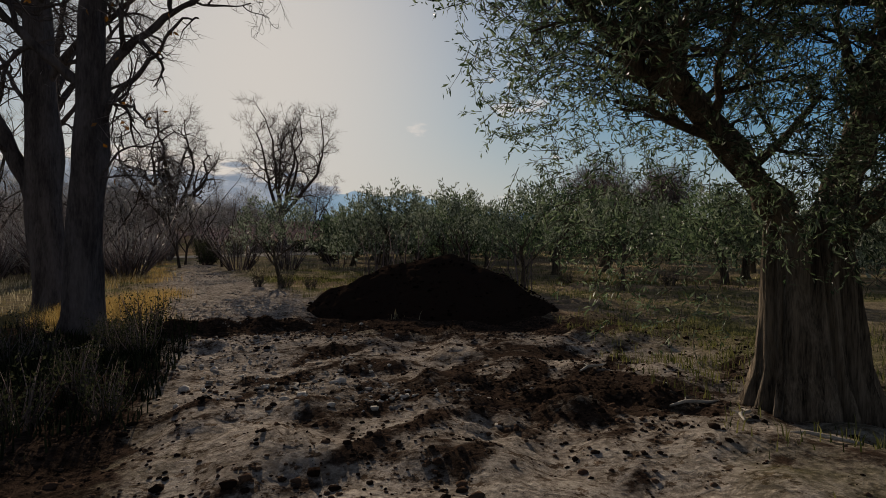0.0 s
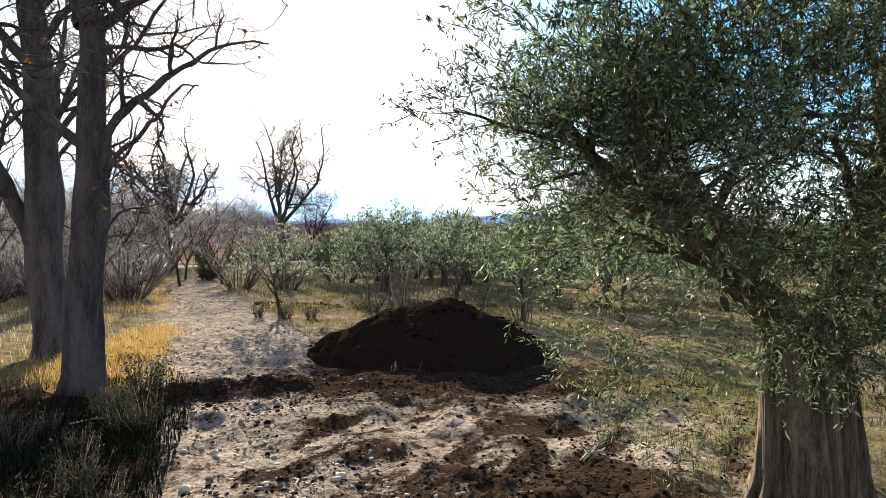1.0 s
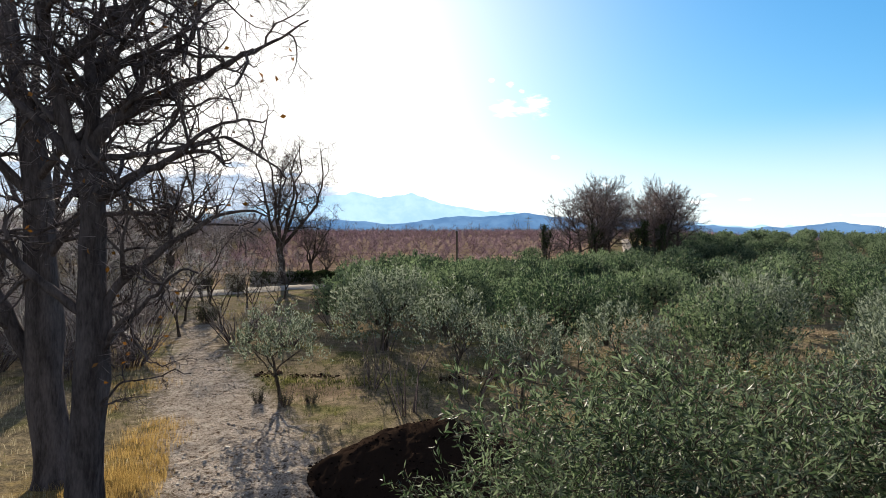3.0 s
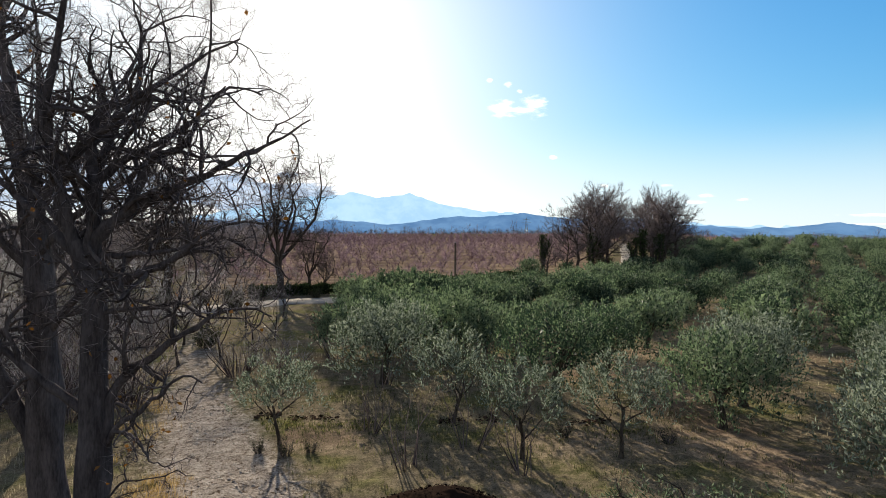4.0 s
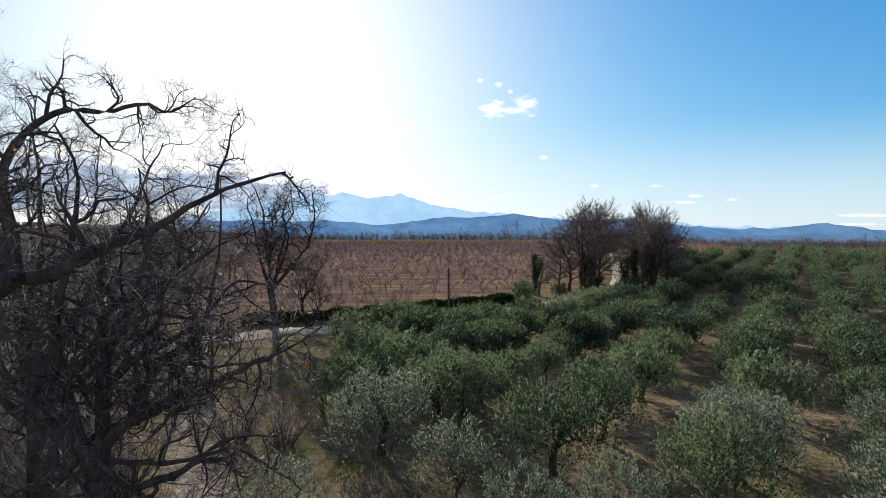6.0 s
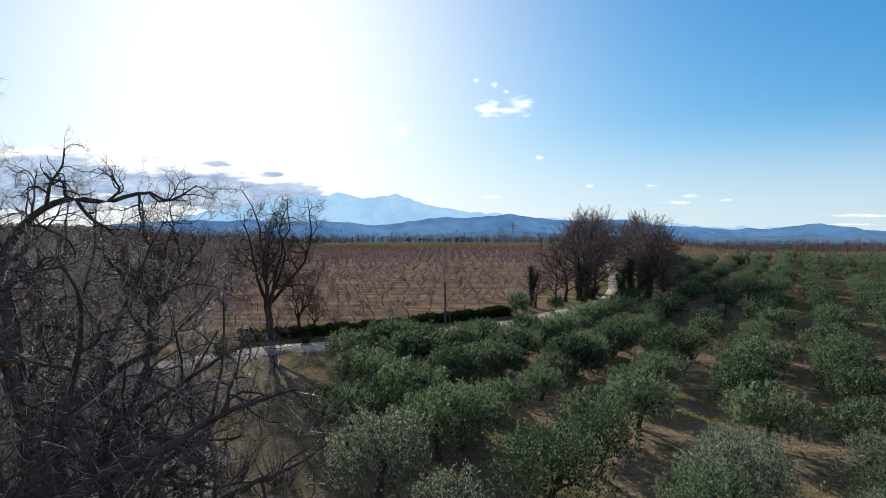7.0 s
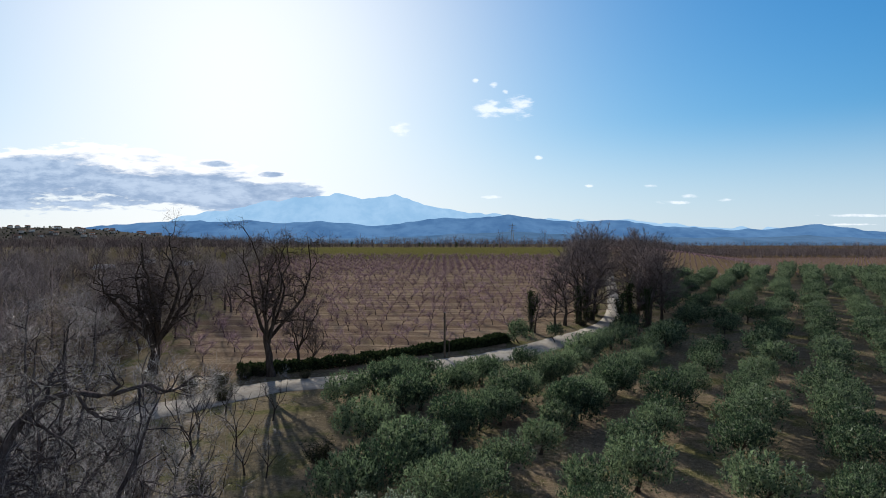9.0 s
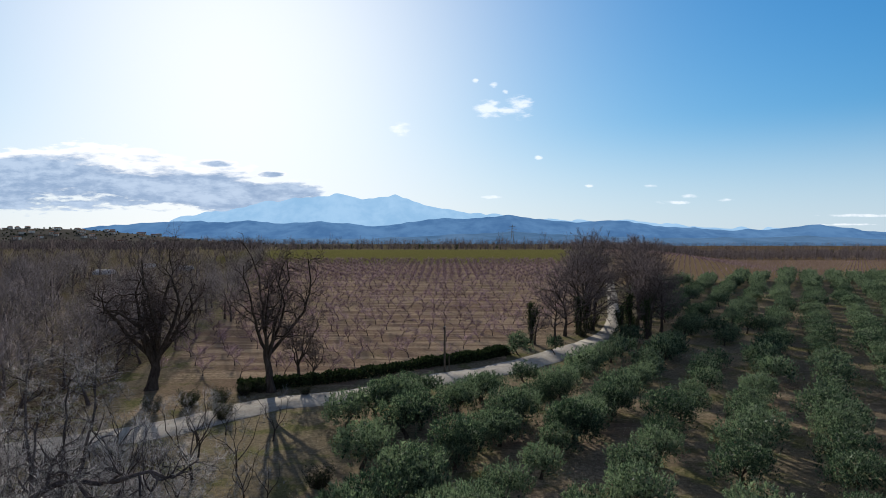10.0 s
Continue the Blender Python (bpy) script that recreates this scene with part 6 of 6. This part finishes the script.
# thin leafless trees in the rough ground on the near side of the lane
thin = oak_meshes(211, 6.6, 0.10, 0.22, 4, 3, 1200, 0.42, 0.005, BARK, PALE_TWIG, wide=0.36, deepest=2)
th = stand("thin_tree", thin, -16.5, 39.0, "slender grey leafless tree in the rough ground", group="thin trees")
for x, y, a, s in ((-19, 46, 1, 0.7), (-14.5, 24, 2, 0.9), (-18, 21, 3, 1.1), (-17.5, 30, 4, 0.9), (-22, 27, 5, 1.1), (-26, 36, 6, 1.0), (-20.5, 15.5, 1.7, 1.1), (-15, 12.5, 0.7, 1.0), (-30, 31, 2.7, 1.1), (-24, 20, 3.7, 1.1), (-33, 40, 4.7, 1.0), (-13, 28, 0.2, 0.7), (-26, 43, 1.2, 0.8), (-12.2, 36, 0.9, 0.6), (-28, 25, 1.1, 1.2), (-17, 17, 2.9, 1.0), (-20, 37, 3.3, 0.8), (-25, 30.5, 0.1, 1.0), (-22.5, 41, 5.1, 0.9), (-15.5, 34, 4.4, 0.7), (-29, 40, 2.0, 1.0), (-19.3, 25.3, 0.6, 1.0), (-14, 9.5, 5.5, 1.0), (-36, 33, 1.6, 1.2), (-13.6, 47, 3.0, 0.65), (-11.8, 30, 1.0, 0.62), (-14.4, 41, 2.0, 0.7), (-18.0, 43.5, 3.1, 0.72), (-16.6, 27, 4.1, 0.75), (-13.4, 24.2, 5.0, 0.6), (-21.0, 33.5, 0.4, 0.8), (-24.0, 38.5, 1.4, 0.8), (-27.5, 33.0, 2.4, 0.9), (-10.8, 35.5, 3.4, 0.5), (-17.8, 48.5, 4.4, 0.6), (-31.5, 36.5, 5.4, 0.95), (-20.8, 29.8, 0.8, 0.8)):
    again(th, x, y, a, s)

# ---- hedge along the lane ----


def build_hedge():
    rng = np.random.default_rng(221)
    line = smooth_line([(-21.2, 61.9), (-17.6, 63.5), (-11.3, 66.4), (-2.8, 72.4), (2.1, 75.2), (5.7, 77.8), (7.7, 79.6)], 8)
    d = unit(np.gradient(line, axis=0))
    nrm = np.stack([-d[:, 1], d[:, 0]], -1)
    root = new("hedge")
    n = 15000
    t = rng.uniform(0, len(line) - 1.001, n)
    i = t.astype(int)
    p = line[i] + (line[i + 1] - line[i]) * (t - i)[:, None]
    w, h = rng.uniform(-0.8, 0.8, n), rng.uniform(0.0, 1.0, n)
    face = rng.uniform(size=n)
    w = np.where(face < 0.7, np.sign(w) * rng.uniform(0.55, 0.85, n), w)
    h = np.where(face >= 0.7, rng.uniform(0.7, 1.05, n), h)
    top = 0.84 + 0.18 * soft_noise(t * 3, t * 0, 2.0, 51)
    pos = np.stack([p[:, 0] + nrm[i, 0] * w, p[:, 1] + nrm[i, 1] * w, land(p[:, 0], p[:, 1]) + h * top], -1)
    v, f = leaves(pos, rng.normal(size=(n, 3)) + np.array([0, 0, 0.4]), 0.34, 0.22, rng)
    part("foliage", mesh_of("foliage", v, f, IVY_LEAF), root)
    at = np.stack([p[:900, 0], p[:900, 1], land(p[:900, 0], p[:900, 1]) - 0.1], -1)
    sv, sq, st = spikes(at, rng.normal(size=(900, 3)) * 0.3 + np.array([0, 0, 1.0]), rng.uniform(0.5, 0.95, 900), np.full(900, 0.02), rng)
    part("understem", mesh_of("understem", sv, [sq, st], BARK), root)
    return tagged(root, "dark clipped hedge along the far side of the lane", "hedge")


build_hedge()


def ivy_stump():
    """A pollard smothered in ivy where the hedge ends."""
    rng = np.random.default_rng(223)
    root = new("ivy_trunk")
    lines = [(np.array([[0, 0, -0.2], [0.05, 0, 1.2], [-0.1, 0.05, 2.6], [0.0, 0, 3.8]]), np.array([0.32, 0.26, 0.24, 0.2]), 0),
             (np.array([[-0.05, 0, 2.2], [0.35, 0, 3.0], [0.7, 0, 4.0], [0.9, 0, 4.9]]), np.array([0.16, 0.14, 0.12, 0.08]), 0),
             (np.array([[0, 0, 3.0], [-0.2, 0, 4.0], [-0.1, 0, 5.2], [0.0, 0, 5.6]]), np.array([0.18, 0.15, 0.12, 0.08]), 0)]
    v, f = tubes(lines, lambda l: 8)
    part("trunk", mesh_of("trunk", v, f, BARK, True), root)
    at = []
    for p, r, _ in lines:
        k = 520
        t = rng.uniform(0, len(p) - 1.001, k)
        i = t.astype(int)
        at.append(p[i] + (p[i + 1] - p[i]) * (t - i)[:, None] + rng.normal(size=(k, 3)) * 0.24)
    at = np.concatenate(at)
    v, f = leaves(at, rng.normal(size=at.shape), 0.2, 0.14, rng)
    part("ivy", mesh_of("ivy", v, f, IVY_LEAF), root, "dark glossy ivy")
    root.location = (12.0, 86.0, float(ground_z(12.0, 86.0)))
    tagged(root, "stunted tree trunk smothered in dark ivy", "tree")
    return root


iv = ivy_stump()
for x, y, a, s in ((20.0, 92.6, 1, 1.0), (29.3, 89.0, 2, 1.0), (25.2, 87.4, 3, 0.9), (31.5, 94.5, 0.4, 1.0), (27.6, 91.6, 4.0, 1.1), (22.4, 97.0, 2.0, 1.0)):
    again(iv, x, y, a, s)

# ---- pole, pylon, village, greenhouses ----


def utility_pole(x, y, h):
    root = new("utility_pole")
    v, f = tubes([(np.array([[0, 0, -0.3], [0, 0, h * 0.5], [0, 0, h]]), np.array([0.13, 0.115, 0.10]), 0)], lambda l: 10)
    part("post", mesh_of("post", v, f, POLE_WOOD, True), root)
    bm = bmesh.new()
    bmesh.ops.create_cone(bm, cap_ends=True, segments=10, radius1=0.12, radius2=0.02, depth=0.12)
    bmesh.ops.translate(bm, verts=bm.verts, vec=(0, 0, h + 0.06))
    part("cap", bm_mesh("cap", bm, STEEL), root)
    root.location = (x, y, float(ground_z(x, y)))
    return tagged(root, "weathered wooden utility pole at the edge of the lane", "pole")


utility_pole(-0.26, 69.6, 5.3)


def marker_post(x, y):
    root = new("marker_post")
    v, f = tubes([(np.array([[0, 0, -0.3], [0, 0, 0.9], [0, 0, 1.9]]), np.array([0.06, 0.055, 0.05]), 0)], lambda l: 8)
    part("post", mesh_of("post", v, f, POLE_WOOD, True), root)
    bm = bmesh.new()
    bmesh.ops.create_cone(bm, cap_ends=True, segments=8, radius1=0.055, radius2=0.03, depth=0.05)
    bmesh.ops.translate(bm, verts=bm.verts, vec=(0, 0, 1.925))
    part("cap", bm_mesh("cap", bm, POLE_WOOD), root)
    root.location = (x, y, float(ground_z(x, y)))
    return tagged(root, "short wooden post beside the utility pole", "post")


marker_post(0.25, 69.9)


def fallen_sticks():
    """Bleached sticks lying by the foot of the old olive."""
    rng = np.random.default_rng(241)
    for x, y, a, n in ((1.75, 4.55, 0.3, 0.45), (1.95, 4.2, 1.1, 0.32), (2.2, 3.75, 2.5, 0.4), (1.3, 5.9, 0.8, 0.5), (-1.4, 5.2, 2.0, 0.35), (-4.1, 6.9, 0.6, 0.7)):
        p = np.array([[-0.5 * n, 0, 0.0], [-0.15 * n, 0.03, 0.015], [0.2 * n, -0.02, 0.01], [0.5 * n, 0.03, 0.0]])
        v, f = tubes([(p, np.array([0.008, 0.014, 0.012, 0.005]), 0), (np.array([p[1], p[1] + [0.1 * n, 0.14 * n, 0.01]]), np.array([0.008, 0.004]), 0)], lambda l: 6)
        ob = tagged(new("stick", mesh_of("stick", v, f, BLEACHED, True)), "bleached dry stick lying on the ground", "stick", "fallen sticks")
        z = float(ground_z(x, y))
        ob.matrix_basis = pose(x, y, z + 0.012, 0, 0, math.degrees(a))


fallen_sticks()


def pylon(x, y, h):
    root = new("power_pylon")
    legs, arms = [], []
    for sx, sy in ((-1, -1), (1, -1), (1, 1), (-1, 1)):
        legs.append((np.array([[sx * 2.6, sy * 2.6, -0.3], [sx * 1.1, sy * 1.1, h * 0.6], [sx * 0.3, sy * 0.3, h]]), np.array([0.22, 0.2, 0.16]), 0))
    for line in legs:
        v, f = tubes([line], lambda l: 4)
        part("leg", mesh_of("leg", v, f, STEEL), root)
    for z, w in ((0.66, 5.5), (0.78, 6.5), (0.9, 4.8)):
        v, f = tubes([(np.array([[-w, 0, h * z], [0, 0, h * z + 0.6], [w, 0, h * z]]), np.array([0.16, 0.26, 0.16]), 0)], lambda l: 4)
        part("crossarm", mesh_of("crossarm", v, f, STEEL), root)
    for n in range(7):
        a, b = n / 7 * h, (n + 1) / 7 * h
        wa, wb = np.interp([a, b], [0, h * 0.6, h], [2.6, 1.1, 0.3])
        v, f = tubes([(np.array([[-wa, -wa, a], [wb, -wb, b]]), np.array([0.1, 0.1]), 0), (np.array([[wa, -wa, a], [-wb, -wb, b]]), np.array([0.1, 0.1]), 0)], lambda l: 3)
        part("brace", mesh_of("brace", v, f, STEEL), root)
    root.location = (x, y, float(land(x, y)))
    return tagged(root, "grey steel lattice power pylon far across the plain", "pylon")


pylon(95, 840, 30)


def house_kind(seed):
    rng = np.random.default_rng(seed)
    w, d, h = rng.uniform(8, 13), rng.uniform(7, 9), rng.uniform(4.5, 7.5)
    bm = bmesh.new()
    bmesh.ops.create_cube(bm, size=1.0)
    for v in bm.verts:
        v.co = Vector((v.co.x * w, v.co.y * d, (v.co.z + 0.5) * h))
    walls = bm_mesh("wall", bm, PLASTER)
    r = 1.9
    e = 0.5
    v = [(-w / 2 - e, -d / 2 - e, h), (w / 2 + e, -d / 2 - e, h), (w / 2 + e, d / 2 + e, h), (-w / 2 - e, d / 2 + e, h), (-w / 2 - e, 0, h + r), (w / 2 + e, 0, h + r)]
    roof = mesh_of("roof", v, [np.array([[0, 1, 5, 4], [2, 3, 4, 5], [3, 2, 1, 0]]), np.array([[1, 2, 5], [3, 0, 4]])], ROOF_TILE)
    wins = []
    for fx in (-0.3, 0.0, 0.3):
        for fz in (0.3, 0.72):
            bm = bmesh.new()
            bmesh.ops.create_cube(bm, size=1.0)
            for q in bm.verts:
                q.co = Vector((q.co.x * 1.1 + fx * w, q.co.y * 0.16 - d / 2, q.co.z * 1.4 + fz * h))
            wins.append(bm_mesh("window", bm, DARK_GLASS))
    return walls, roof, wins


def build_village():
    rng = np.random.default_rng(231)
    kinds = []
    for n in range(3):
        walls, roof, wins = house_kind(233 + n)
        kinds.append((walls, roof, wins))
    firsts = []
    for n in range(44):
        y = rng.uniform(760, 1050)
        x = y * rng.uniform(-0.76, -0.46)
        z = hill(x, y)
        if n < 3:
            ob = new("house")
            part("wall", kinds[n][0], ob)
            part("roof", kinds[n][1], ob, "terracotta tile roof")
            for w in kinds[n][2]:
                part("window", w, ob)
            tagged(ob, "small plastered village house with a tiled roof", "house", "village houses")
            ob.scale = (0.62, 0.62, 0.62)
            ob.matrix_basis = pose(x, y, z - 0.5, 0, 0, rng.uniform(-40, 40)) @ Matrix.Diagonal((0.62, 0.62, 0.62, 1))
            firsts.append(ob)
        else:
            copy_thing(firsts[n % 3], pose(x, y, z - 0.5, 0, 0, rng.uniform(-40, 40)))


def hill(x, y):
    return float(land(x, y)) + 27.0 * math.exp(-(((x + 610) / 230) ** 2 + ((y - 930) / 170) ** 2))


def build_hill():
    x, y = np.meshgrid(np.linspace(-1150, -150, 60), np.linspace(560, 1300, 40))
    z = land(x, y) + 27.0 * np.exp(-(((x + 610) / 230) ** 2 + ((y - 930) / 170) ** 2)) - 0.6
    ny, nx = x.shape
    i = np.arange((ny - 1) * nx).reshape(ny - 1, nx)[:, :-1].ravel()
    tagged(new("village_hill", mesh_of("village_hill", np.stack([x, y, z], -1), np.stack([i, i + 1, i + nx + 1, i + nx], -1), HILLSIDE, True)), "low scrubby hill under the village", "hill", kind="structure")
    rng = np.random.default_rng(237)
    n = 800
    x, y = rng.normal(-600, 190, n), rng.uniform(690, 1080, n)
    s = rng.uniform(0.6, 1.5, n)
    zz = np.array([hill(a, b) for a, b in zip(x, y)])
    r = s[:, None, None] * rng.uniform(0.6, 1.3, (n, len(BALL_V), 1))
    v = BALL_V[None] * r + np.stack([x, y, zz + s * 0.5], -1)[:, None]
    f = BALL_F[None] + (np.arange(n) * len(BALL_V))[:, None, None]
    tagged(new("hill_scrub", mesh_of("hill_scrub", v, f.reshape(-1, 3), SHRUB_LEAF)), "dark evergreen scrub on the village hill", "scrub", kind="stuff")


HILLSIDE = surface("hillside", (0.075, 0.070, 0.058), (0.16, 0.142, 0.115), 0.02, 0.95, 0.3, 0.5)
build_hill()
build_village()


def greenhouse(x, y, length, turn):
    root = new("greenhouse")
    a = np.linspace(0, math.pi, 9)
    v = np.stack([np.stack([np.full(9, s), np.cos(a) * 2.6, np.sin(a) * 1.5], -1) for s in np.linspace(-length / 2, length / 2, 7)])
    i = np.arange(63).reshape(7, 9)
    part("cover", mesh_of("cover", v, np.stack([i[:-1, :-1], i[:-1, 1:], i[1:, 1:], i[1:, :-1]], -1).reshape(-1, 4), SHEETING, True), root)
    for k in (0, 6):
        part("end_panel", mesh_of("end_panel", np.concatenate([v[k], [[v[k][0][0], 0, 0]]]), np.array([[n, n + 1, 9] for n in range(8)]), SHEETING), root)
    root.matrix_basis = pose(x, y, float(land(x, y)) - 0.1, 0, 0, turn)
    return tagged(root, "low white plastic-covered greenhouse among the trees", "greenhouse", "greenhouses")


greenhouse(-106, 190, 5, 6)
greenhouse(-104, 215, 3, 4)
greenhouse(-87, 205, 4, 4)
